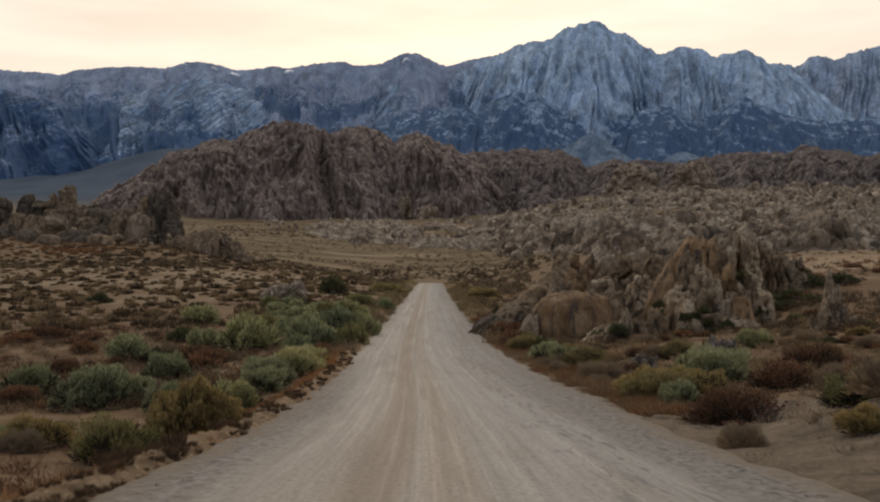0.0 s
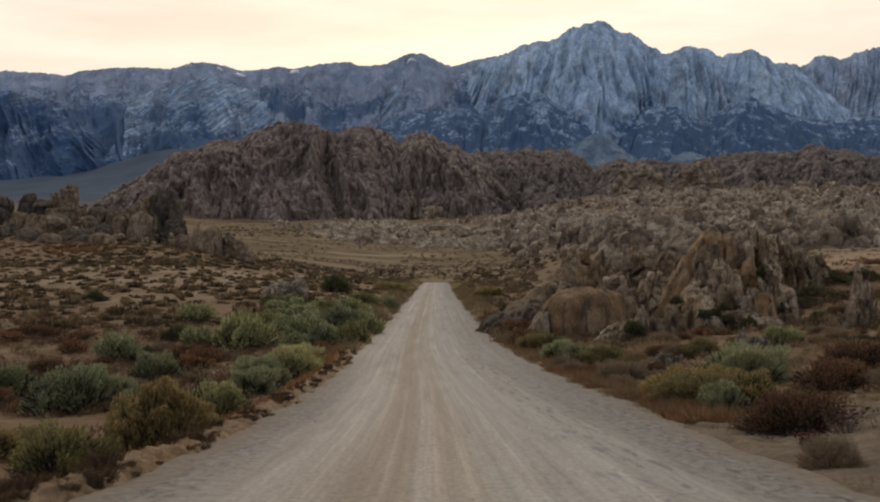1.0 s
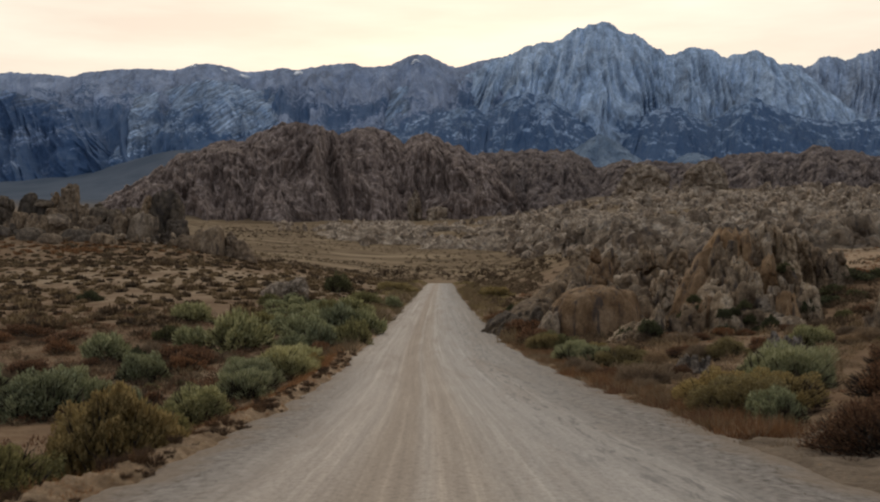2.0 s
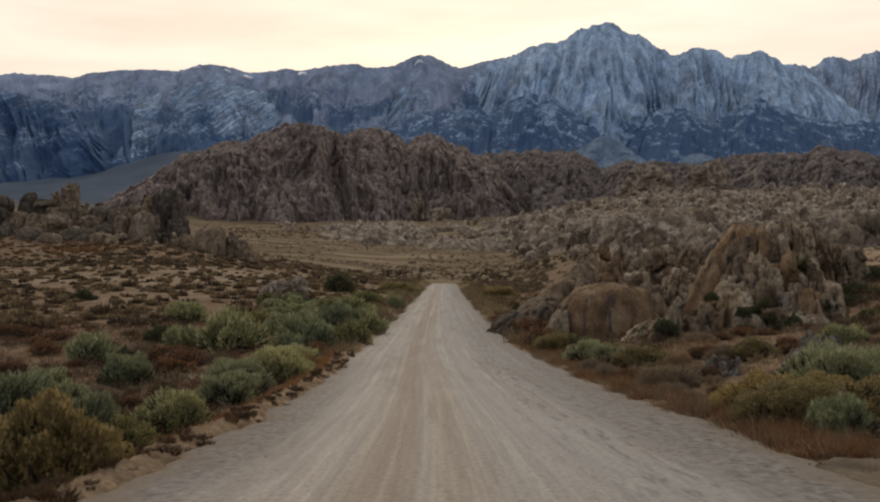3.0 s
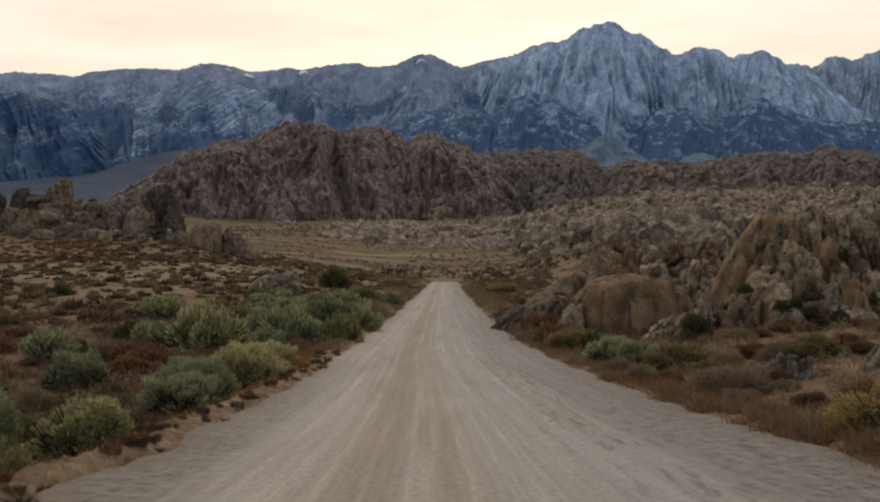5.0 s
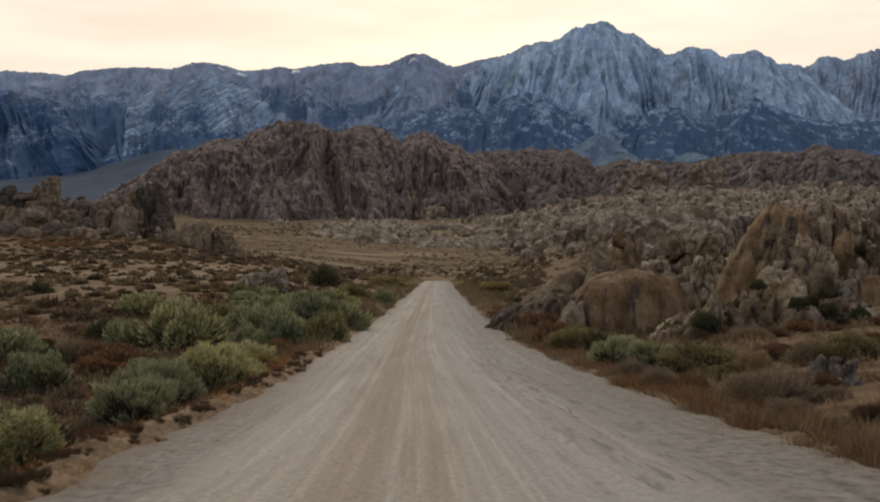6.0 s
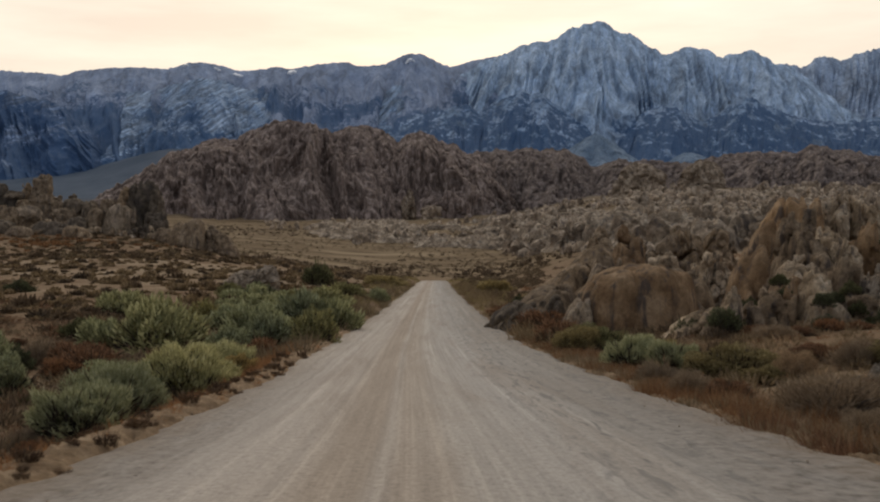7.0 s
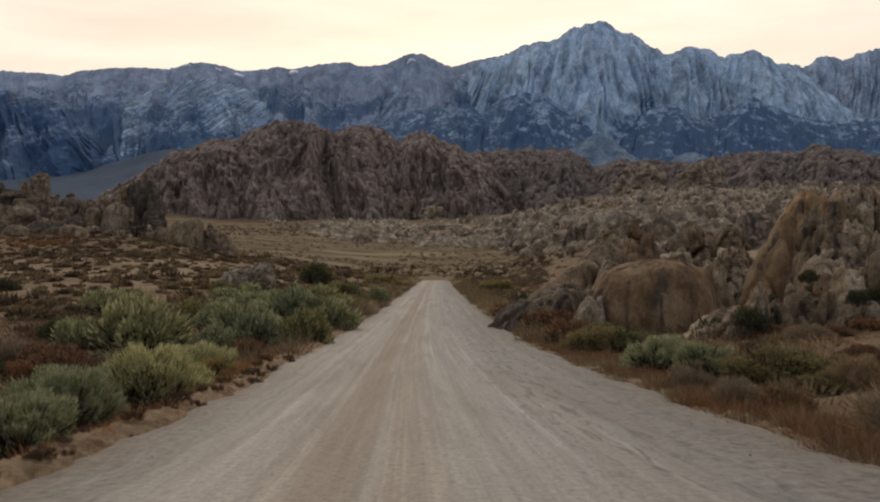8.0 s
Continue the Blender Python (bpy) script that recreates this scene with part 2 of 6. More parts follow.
def earth(name):
    """Sandy desert soil: pale granite grit, ochre and rust litter patches."""
    m, n, l, b = shade(name, 0.97)
    b.inputs["Specular IOR Level"].default_value = 0.04
    near = placed(n, l, "world", (1, 1, 1))
    flat = placed(n, l, "world", (0.009, 0.03, 0.05))
    patch = noisy(n, l, near, 0.10, 6, 0.62, 0.6)
    c = ramp(n, l, patch, (0.3, (0.11, 0.068, 0.038)), (0.46, (0.185, 0.118, 0.067)), (0.58, (0.235, 0.162, 0.098)), (0.74, (0.32, 0.236, 0.152)))
    litter = noisy(n, l, near, 0.55, 6, 0.68, 0.5)
    c = mixed(n, l, ramp(n, l, litter, (0.46, 0.0), (0.62, 0.5)), c, (0.10, 0.057, 0.032))
    bare = noisy(n, l, placed(n, l, "world", (0.05, 0.028, 0.05)), 1.15, 7, 0.7, 0.3)
    where = n.new("ShaderNodeSeparateXYZ")
    l.new(n.new("ShaderNodeNewGeometry").outputs["Position"], where.inputs[0])
    slope = n.new("ShaderNodeMapRange")
    slope.inputs["From Min"].default_value, slope.inputs["From Max"].default_value = 120, 190
    l.new(where.outputs["Y"], slope.inputs["Value"])
    fade = n.new("ShaderNodeMapRange")
    fade.inputs["From Min"].default_value, fade.inputs["From Max"].default_value = 250, 305
    fade.inputs["To Min"].default_value, fade.inputs["To Max"].default_value = 1.0, 0.25
    l.new(where.outputs["Y"], fade.inputs["Value"])
    flank = n.new("ShaderNodeMapRange")
    flank.inputs["From Min"].default_value, flank.inputs["From Max"].default_value = 6, 24
    offset = n.new("ShaderNodeMath")
    offset.operation = "SUBTRACT"
    offset.inputs[1].default_value = 22
    l.new(where.outputs["X"], offset.inputs[0])
    aside = n.new("ShaderNodeMath")
    aside.operation = "ABSOLUTE"
    l.new(offset.outputs[0], aside.inputs[0])
    l.new(aside.outputs[0], flank.inputs["Value"])
    limit = mixed(n, l, 1.0, fade.outputs["Result"], flank.outputs["Result"], "MULTIPLY")
    bare = mixed(n, l, 1.0, bare, limit, "MULTIPLY")
    c = mixed(n, l, mixed(n, l, 1.0, ramp(n, l, bare, (0.42, 0.0), (0.54, 0.7)), slope.outputs["Result"], "MULTIPLY"), c, (0.31, 0.233, 0.15))
    grit = noisy(n, l, near, 9.0, 5, 0.75)
    c = mixed(n, l, 0.7, c, ramp(n, l, grit, (0.3, 0.62), (0.7, 1.25)), "MULTIPLY")
    # the open valley beyond: dry grass in long bands
    band = ramp(n, l, noisy(n, l, flat, 1.3, 6, 0.7, 0.4), (0.38, (0.085, 0.058, 0.032)), (0.5, (0.17, 0.118, 0.067)), (0.62, (0.26, 0.192, 0.115)))
    pos = n.new("ShaderNodeSeparateXYZ")
    l.new(n.new("ShaderNodeNewGeometry").outputs["Position"], pos.inputs[0])
    far = n.new("ShaderNodeMapRange")
    far.inputs["From Min"].default_value, far.inputs["From Max"].default_value = 330, 560
    l.new(pos.outputs["Y"], far.inputs["Value"])
    c = mixed(n, l, far.outputs["Result"], c, band)
    # sage plain at the mountains' feet, blue distance haze put into its colour
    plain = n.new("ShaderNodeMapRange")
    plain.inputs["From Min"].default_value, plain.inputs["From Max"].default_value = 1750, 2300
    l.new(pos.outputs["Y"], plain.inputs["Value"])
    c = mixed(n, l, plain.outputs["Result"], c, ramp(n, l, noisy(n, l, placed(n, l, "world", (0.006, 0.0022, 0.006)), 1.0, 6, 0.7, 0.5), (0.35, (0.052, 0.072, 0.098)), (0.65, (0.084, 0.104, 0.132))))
    l.new(c, b.inputs["Base Color"])
    relief(n, l, b, grit, 0.5, 0.05)
    return m


def gravel_road(name):
    """Graded decomposed granite: pale wheel lanes, brown crown, streaks along the way."""
    m, n, l, b = shade(name, 0.95)
    uv = n.new("ShaderNodeUVMap")
    uv.uv_map = "lane"
    sep = n.new("ShaderNodeSeparateXYZ")
    l.new(uv.outputs["UV"], sep.inputs[0])

    def along(sx, sy):
        mp = n.new("ShaderNodeMapping")
        mp.inputs["Scale"].default_value = (sx, sy, 1)
        l.new(uv.outputs["UV"], mp.inputs["Vector"])
        return mp.outputs["Vector"]

    sway = n.new("ShaderNodeMath")
    sway.operation = "MULTIPLY_ADD"
    sway.inputs[1].default_value = 0.5
    l.new(noisy(n, l, along(0.5, 0.035), 1.0, 3, 0.6), sway.inputs[0])
    l.new(sep.outputs["X"], sway.inputs[2])
    lanes = n.new("ShaderNodeMapRange")
    lanes.inputs["From Min"].default_value, lanes.inputs["From Max"].default_value = -4.45, 4.95
    l.new(sway.outputs[0], lanes.inputs["Value"])
    # pale outer left, brown lane with a pale wheel line, pale middle, grey right
    c = ramp(n, l, lanes.outputs["Result"], *[((off + 4.7) / 9.4, colour) for off, colour in (
        (-4.5, (0.335, 0.28, 0.22)), (-3.0, (0.43, 0.373, 0.31)), (-1.9, (0.415, 0.353, 0.287)), (-1.5, (0.35, 0.283, 0.216)), (-1.05, (0.35, 0.283, 0.216)),
        (-0.86, (0.43, 0.368, 0.30)), (-0.65, (0.37, 0.305, 0.238)), (-0.2, (0.375, 0.315, 0.25)), (0.1, (0.435, 0.383, 0.32)), (0.6, (0.385, 0.342, 0.29)),
        (1.4, (0.375, 0.338, 0.292)), (2.6, (0.325, 0.293, 0.252)), (4.5, (0.26, 0.224, 0.182)))])
    tracks = noisy(n, l, along(3.6, 0.010), 1.0, 4, 0.65, 0.12)
    c = mixed(n, l, 0.85, c, ramp(n, l, tracks, (0.34, 0.8), (0.46, 0.97), (0.56, 1.03), (0.66, 1.24)), "MULTIPLY")
    streaks = noisy(n, l, along(8.0, 0.09), 1.0, 6, 0.7, 0.3)
    c = mixed(n, l, 0.7, c, ramp(n, l, streaks, (0.28, 0.78), (0.72, 1.2)), "MULTIPLY")
    blot = noisy(n, l, along(0.7, 0.055), 1.0, 6, 0.7, 0.5)
    c = mixed(n, l, ramp(n, l, blot, (0.47, 0.0), (0.64, 0.5)), c, (0.26, 0.205, 0.155))
    grit = noisy(n, l, along(11.0, 8.0), 1.0, 6, 0.85)
    c = mixed(n, l, 0.8, c, ramp(n, l, grit, (0.36, 0.58), (0.5, 0.98), (0.66, 1.22)), "MULTIPLY")
    # gouges dragged along the grey right side
    gouge = noisy(n, l, along(5.0, 0.55), 1.0, 4, 0.6, 0.6)
    right = n.new("ShaderNodeMapRange")
    right.interpolation_type = "SMOOTHSTEP"
    right.inputs["From Min"].default_value, right.inputs["From Max"].default_value = 0.5, 2.2
    l.new(sep.outputs["X"], right.inputs["Value"])
    c = mixed(n, l, mixed(n, l, 1.0, ramp(n, l, gouge, (0.54, 0.0), (0.63, 0.75)), right.outputs["Result"], "MULTIPLY"), c, (0.165, 0.152, 0.135))
    # loose grey gravel pushed to both sides
    edge = n.new("ShaderNodeMath")
    edge.operation = "ABSOLUTE"
    l.new(sep.outputs["X"], edge.inputs[0])
    side = n.new("ShaderNodeMapRange")
    side.interpolation_type = "SMOOTHSTEP"
    side.inputs["From Min"].default_value, side.inputs["From Max"].default_value = 2.1, 3.9
    drift = n.new("ShaderNodeMath")
    drift.inputs[1].default_value = 0.2
    l.new(sep.outputs["X"], drift.inputs[0])
    both = n.new("ShaderNodeMath")
    both.operation = "ABSOLUTE"
    l.new(drift.outputs[0], both.inputs[0])
    l.new(both.outputs[0], side.inputs["Value"])
    stretch = n.new("ShaderNodeMapRange")
    stretch.inputs["From Min"].default_value, stretch.inputs["From Max"].default_value = 30, 68
    stretch.inputs["To Min"].default_value, stretch.inputs["To Max"].default_value = 0.9, 0.0
    l.new(sep.outputs["Y"], stretch.inputs["Value"])
    lumps = noisy(n, l, along(5.5, 3.2), 1.0, 6, 0.75)
    loose = ramp(n, l, lumps, (0.40, (0.07, 0.058, 0.047)), (0.46, (0.165, 0.145, 0.122)), (0.55, (0.225, 0.199, 0.171)), (0.66, (0.31, 0.275, 0.239)))
    k = n.new("ShaderNodeMath")
    k.operation = "MULTIPLY"
    l.new(side.outputs["Result"], k.inputs[0])
    l.new(stretch.outputs["Result"], k.inputs[1])
    c = mixed(n, l, k.outputs[0], c, loose)
    # soil creeping in from the verge
    rim = n.new("ShaderNodeMapRange")
    rim.inputs["From Min"].default_value, rim.inputs["From Max"].default_value = 2.9, 4.5
    rim.inputs["To Min"].default_value, rim.inputs["To Max"].default_value = -0.3, 0.54
    l.new(edge.outputs[0], rim.inputs["Value"])
    creep = n.new("ShaderNodeMath")
    creep.operation = "ADD"
    l.new(rim.outputs["Result"], creep.inputs[0])
    l.new(noisy(n, l, along(1.3, 0.6), 1.0, 7, 0.78, 0.4), creep.inputs[1])
    soil = n.new("ShaderNodeMath")
    soil.operation = "MULTIPLY"
    l.new(ramp(n, l, creep.outputs[0], (0.62, 0.0), (0.95, 0.9)), soil.inputs[0])
    l.new(stretch.outputs["Result"], soil.inputs[1])
    c = mixed(n, l, soil.outputs[0], c, ramp(n, l, grit, (0.3, (0.14, 0.103, 0.07)), (0.7, (0.27, 0.203, 0.14))))
    l.new(c, b.inputs["Base Color"])
    h = mixed(n, l, 0.5, grit, lumps)
    relief(n, l, b, h, 0.55, 0.06)
    return m


def mountain_stone(name, pale, grey, wood, woods_top, woods_low, dip, patch=1.0, flutes=0.75, bedding=0.65, thin=34, grain=0.8):
    """Bare granite slabs above, conifer woods below in ragged patches. The colours come with distance haze mixed in."""
    m, n, l, b = shade(name, 0.95)
    at = placed(n, l, "world", (0.010, 0.004, 0.0024))
    ribs = noisy(n, l, at, 2.0, 8, 0.7, 0.15)
    broad = noisy(n, l, placed(n, l, "world", (0.0040, 0.002, 0.0034)), 1.0, 5, 0.6, 0.2)
    both = mixed(n, l, 0.45, ribs, broad)
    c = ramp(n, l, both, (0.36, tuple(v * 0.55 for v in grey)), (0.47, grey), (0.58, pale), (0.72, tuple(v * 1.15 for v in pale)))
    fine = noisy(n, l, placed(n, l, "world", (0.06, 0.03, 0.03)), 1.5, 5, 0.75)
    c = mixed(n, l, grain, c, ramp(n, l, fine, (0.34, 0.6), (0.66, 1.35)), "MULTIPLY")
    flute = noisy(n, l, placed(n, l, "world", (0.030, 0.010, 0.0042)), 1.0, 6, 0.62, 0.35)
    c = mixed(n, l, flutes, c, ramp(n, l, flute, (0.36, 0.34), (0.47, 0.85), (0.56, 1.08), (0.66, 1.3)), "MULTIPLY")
    bed = n.new("ShaderNodeMapping")
    bed.vector_type = "TEXTURE"
    bed.inputs["Rotation"].default_value = (0, radians(dip), 0)
    bed.inputs["Scale"].default_value = (thin * 6, 400, thin)
    geo = n.new("ShaderNodeNewGeometry")
    l.new(geo.outputs["Position"], bed.inputs["Vector"])
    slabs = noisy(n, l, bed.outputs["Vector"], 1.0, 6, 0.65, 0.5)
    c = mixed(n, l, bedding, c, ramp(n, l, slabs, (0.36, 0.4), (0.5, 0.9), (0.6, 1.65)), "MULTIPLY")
    pos = n.new("ShaderNodeSeparateXYZ")
    l.new(geo.outputs["Position"], pos.inputs[0])
    up = n.new("ShaderNodeMapRange")
    up.inputs["From Min"].default_value, up.inputs["From Max"].default_value = woods_low, woods_top
    up.inputs["To Min"].default_value, up.inputs["To Max"].default_value = 0.95, 0.0
    l.new(pos.outputs["Z"], up.inputs["Value"])
    rag = noisy(n, l, placed(n, l, "world", (0.0028 * patch, 0.0018 * patch, 0.0026 * patch)), 1.0, 9, 0.66, 0.3)
    diff = n.new("ShaderNodeMath")
    diff.operation = "SUBTRACT"
    l.new(up.outputs["Result"], diff.inputs[0])
    wide = n.new("ShaderNodeMapRange")
    wide.clamp = False
    wide.inputs["From Min"].default_value, wide.inputs["From Max"].default_value = 0.36, 0.64
    l.new(mixed(n, l, 0.25, rag, fine), wide.inputs["Value"])
    l.new(wide.outputs["Result"], diff.inputs[1])
    trees = n.new("ShaderNodeMapRange")
    trees.inputs["From Min"].default_value, trees.inputs["From Max"].default_value = -0.05, 0.13
    trees.inputs["To Max"].default_value = 0.9
    l.new(diff.outputs[0], trees.inputs["Value"])
    c = mixed(n, l, trees.outputs["Result"], c, wood)
    l.new(c, b.inputs["Base Color"])
    h = mixed(n, l, 0.5, ribs, fine)
    relief(n, l, b, h, 0.6, 24.0)
    return m


def leafy(name, low, high, tip, rough=0.85, island=True):
    """Leaves that differ blade by blade and plant by plant."""
    m, n, l, b = shade(name, rough)
    geo = n.new("ShaderNodeNewGeometry")
    c = ramp(n, l, geo.outputs["Random Per Island"], (0.0, low), (0.6, high), (1.0, tip))
    info = n.new("ShaderNodeObjectInfo")
    c = mixed(n, l, 1.0, c, ramp(n, l, info.outputs["Random"], (0.0, (0.72, 0.74, 0.78)), (0.5, (1.0, 1.0, 1.0)), (1.0, (1.2, 1.12, 1.0))), "MULTIPLY")
    l.new(c, b.inputs["Base Color"])
    thin = n.new("ShaderNodeBsdfTranslucent")
    l.new(c, thin.inputs["Color"])
    both = n.new("ShaderNodeMixShader")
    both.inputs["Fac"].default_value = 0.35
    l.new(b.outputs[0], both.inputs[1])
    l.new(thin.outputs[0], both.inputs[2])
    l.new(both.outputs[0], n["Material Output"].inputs["Surface"])
    return m


SOIL = earth("desert_soil")
ROAD = gravel_road("graded_gravel")
TAN = stone("tan_granite", (0.24, 0.168, 0.10), (0.43, 0.32, 0.202), (0.60, 0.475, 0.33), 1.0, crack=0.4)
ORANGE = stone("orange_tan_granite", (0.185, 0.106, 0.049), (0.30, 0.186, 0.094), (0.41, 0.275, 0.155), 1.4, crack=0, grain=0.6)
BROWN = stone("brown_granite", (0.115, 0.077, 0.043), (0.205, 0.144, 0.086), (0.33, 0.24, 0.15), 1.1, crack=0)
GREY = stone("grey_granite", (0.12, 0.10, 0.077), (0.27, 0.228, 0.178), (0.45, 0.39, 0.31), 0.4, crack=0.4)
GNARLED = stone("gnarled_granite", (0.085, 0.067, 0.049), (0.25, 0.205, 0.153), (0.47, 0.395, 0.31), 0.4, crack=0.5)
GREY_CRAG = stone("pale_crag_granite", (0.15, 0.113, 0.074), (0.25, 0.19, 0.128), (0.37, 0.29, 0.205), 3.0, crack=0.45)
PALE_GREY = stone("pale_grey_granite", (0.16, 0.122, 0.083), (0.30, 0.237, 0.168), (0.47, 0.385, 0.285), 0.8, crack=0)
BROWN_TAN = stone("brown_tan_granite", (0.17, 0.115, 0.066), (0.295, 0.208, 0.124), (0.43, 0.32, 0.205), 1.6, crack=0.45)
DARK = stone("dark_granite", (0.075, 0.056, 0.037), (0.135, 0.102, 0.068), (0.23, 0.18, 0.125), 1.1, crack=0)
VARNISHED = stone("varnished_granite", (0.05, 0.04, 0.03), (0.092, 0.072, 0.05), (0.17, 0.134, 0.095), 2.0, crack=0)
FIELD = stone("field_granite", (0.17, 0.121, 0.078), (0.34, 0.257, 0.175), (0.56, 0.455, 0.335), 8.0, "world", 0.5, 0.0, 0.3, island=True)
JUMBLE = stone("jumbled_granite", (0.125, 0.09, 0.058), (0.275, 0.206, 0.138), (0.52, 0.42, 0.305), 8.0, "world", 0.5, 0.0, 0.3)
HILL = stone("hill_granite", (0.10, 0.071, 0.055), (0.20, 0.145, 0.113), (0.37, 0.287, 0.232), 7.0, "world", 0.11, 0.0, 0.16, (0.08, 0.06, 0.052))
RIDGE = stone("ridge_granite", (0.105, 0.077, 0.063), (0.195, 0.148, 0.121), (0.33, 0.263, 0.217), 12.0, "world", 0.3, 0.0, 0.4, (0.06, 0.045, 0.042))
# far rock and woods: blue distance haze is mixed into these base colours
ALPINE = mountain_stone("hazy_alpine_granite", (0.42, 0.525, 0.645), (0.31, 0.405, 0.52), (0.05, 0.10, 0.185), 600, 190, -72, 1.9, 0.5, 0.3)
RANGE = mountain_stone("hazy_range_granite", (0.262, 0.315, 0.415), (0.205, 0.258, 0.355), (0.05, 0.10, 0.185), 790, 330, 62, 1.0, 0.35, 0.2, grain=0.4)
SLABS = mountain_stone("hazy_slab_granite", (0.285, 0.36, 0.455), (0.18, 0.25, 0.345), (0.05, 0.10, 0.185), 640, 230, -52, 2.2, 0.12, 0.8, 11, 0.6)
GULLIED = mountain_stone("hazy_gullied_granite", (0.20, 0.26, 0.36), (0.135, 0.19, 0.285), (0.042, 0.085, 0.165), 760, 240, -24, 3.6, 0.2, 0.7, 14, 0.5)
WOODED = mountain_stone("hazy_wooded_granite", (0.25, 0.33, 0.44), (0.16, 0.235, 0.335), (0.04, 0.085, 0.165), 1000, 150, -60, 8.0, 0.25, 0.4, 12)
DISTANT = mountain_stone("hazy_distant_granite", (0.35, 0.42, 0.52), (0.29, 0.36, 0.46), (0.08, 0.13, 0.215), 560, 330, -70, 1.6, 0.35, 0.2)
# foothill rock, tinted blue for haze like the mountains behind it
FOOTHILL = stone("hazy_foothill_granite", (0.17, 0.235, 0.305), (0.225, 0.30, 0.38), (0.29, 0.37, 0.45), 40.0, "world", 0.6, 0.0, 0.3, (0.12, 0.17, 0.235))
SNOW, sn, sl, sb = shade("old_snow", 0.6)
sl.new(ramp(sn, sl, noisy(sn, sl, placed(sn, sl, "world", (0.05, 0.05, 0.05)), 1.0), (0.3, 0.72), (0.7, 0.9)), sb.inputs["Base Color"])
SAGE = leafy("sage_leaves", (0.138, 0.14, 0.068), (0.302, 0.303, 0.153), (0.46, 0.456, 0.257))
FRESH = leafy("pale_green_leaves", (0.22, 0.216, 0.10), (0.39, 0.378, 0.19), (0.55, 0.525, 0.30))
GOLD = leafy("rabbitbrush_leaves", (0.18, 0.133, 0.052), (0.325, 0.25, 0.104), (0.47, 0.372, 0.172))
OLIVE = leafy("olive_leaves", (0.115, 0.106, 0.044), (0.224, 0.207, 0.087), (0.345, 0.316, 0.144))
RUST = leafy("rust_seedheads", (0.09, 0.045, 0.024), (0.19, 0.10, 0.053), (0.32, 0.185, 0.10))
SALT = leafy("saltbush_leaves", (0.17, 0.127, 0.052), (0.285, 0.217, 0.092), (0.385, 0.30, 0.14))
STRAW = leafy("dry_twigs", (0.140, 0.099, 0.060), (0.258, 0.187, 0.118), (0.392, 0.293, 0.190))
GRASS = leafy("rust_grass", (0.15, 0.07, 0.03), (0.29, 0.145, 0.063), (0.43, 0.245, 0.115))
DULL = leafy("brown_scrub_twigs", (0.05, 0.034, 0.021), (0.10, 0.07, 0.043), (0.18, 0.13, 0.08))
GREEN = leafy("dark_green_leaves", (0.045, 0.046, 0.022), (0.09, 0.093, 0.045), (0.15, 0.152, 0.078))
BARK, bn, bl, bb = shade("shrub_bark", 0.95)
bl.new(ramp(bn, bl, noisy(bn, bl, placed(bn, bl, "object", (1, 1, 0.2)), 14.0), (0.3, (0.055, 0.042, 0.032)), (0.7, (0.16, 0.13, 0.105))), bb.inputs["Base Color"])


# ---- meshes ----
def mesh_of(name, verts, faces, material, smooth=True):
    me = bpy.data.meshes.new(name)
    v = np.ascontiguousarray(verts, dtype=np.float32)
    f = np.ascontiguousarray(faces, dtype=np.int32)
    me.vertices.add(len(v))
    me.vertices.foreach_set("co", v.ravel())
    me.loops.add(f.size)
    me.loops.foreach_set("vertex_index", f.ravel())
    me.polygons.add(len(f))
    me.polygons.foreach_set("loop_start", np.arange(0, f.size, f.shape[1], dtype=np.int32))
    me.polygons.foreach_set("use_smooth", np.full(len(f), smooth))
    me.update(calc_edges=True)
    me.materials.append(material)
    return me


def sheet(name, x, y, z, material):
    r, c = x.shape
    k = np.arange(r * c).reshape(r, c)
    quads = np.stack([k[:-1, :-1], k[:-1, 1:], k[1:, 1:], k[1:, :-1]], -1).reshape(-1, 4)
    return mesh_of(name, np.stack([x, y, z], -1).reshape(-1, 3), quads, material)


def part(name, me, parent, label="", kind=""):
    ob = new(name, me)
    ob.parent = parent
    return tagged(ob, label, kind=kind)


# ---- ground and road ----
rows_y = np.concatenate([np.linspace(-60, 0, 40, endpoint=False), np.linspace(0, 120, 400, endpoint=False), np.geomspace(120, 4800, 170)])
across = np.linspace(-1, 1, 380)
across = np.sign(across) * np.abs(across) ** 1.35
gy = np.repeat(rows_y[:, None], len(across), 1)
gx = across[None, :] * (24 + 0.62 * np.maximum(gy, 0))
gz = ground_z(gx, gy)
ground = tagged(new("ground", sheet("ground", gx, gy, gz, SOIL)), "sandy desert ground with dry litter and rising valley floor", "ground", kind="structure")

ry = np.concatenate([np.linspace(-58, 0, 60, endpoint=False), np.linspace(0, 120, 420, endpoint=False), np.geomspace(120, 474, 150)])
rs = np.linspace(-1, 1, 90)
ryy = np.repeat(ry[:, None], len(rs), 1)
half = np.where(rs[None, :] < 0, road_half(ryy, -1), road_half(ryy, 1)) + 0.25
off = rs[None, :] * half
rx = road_x(ryy) + off
crown = 0.06 * (1 - (off / 5.2) ** 2)
ruts = -0.025 * (np.exp(-((off + 1.0) / 0.3) ** 2) + np.exp(-((off - 0.9) / 0.3) ** 2) + np.exp(-((off - 2.6) / 0.35) ** 2))
wash = 0.008 * np.sin(ryy * 8.5 + 2 * vnoise(off, ryy * 0.2)) * step(3.5, 1.5, np.abs(off))
loose = 0.022 * fbm(off * 2.4, ryy * 1.4, 0, 3, 12, 0.6) * step(2.2, 4.6, np.abs(off)) + 0.012 * fbm(off * 3, ryy * 1.2, 0, 3, 13)
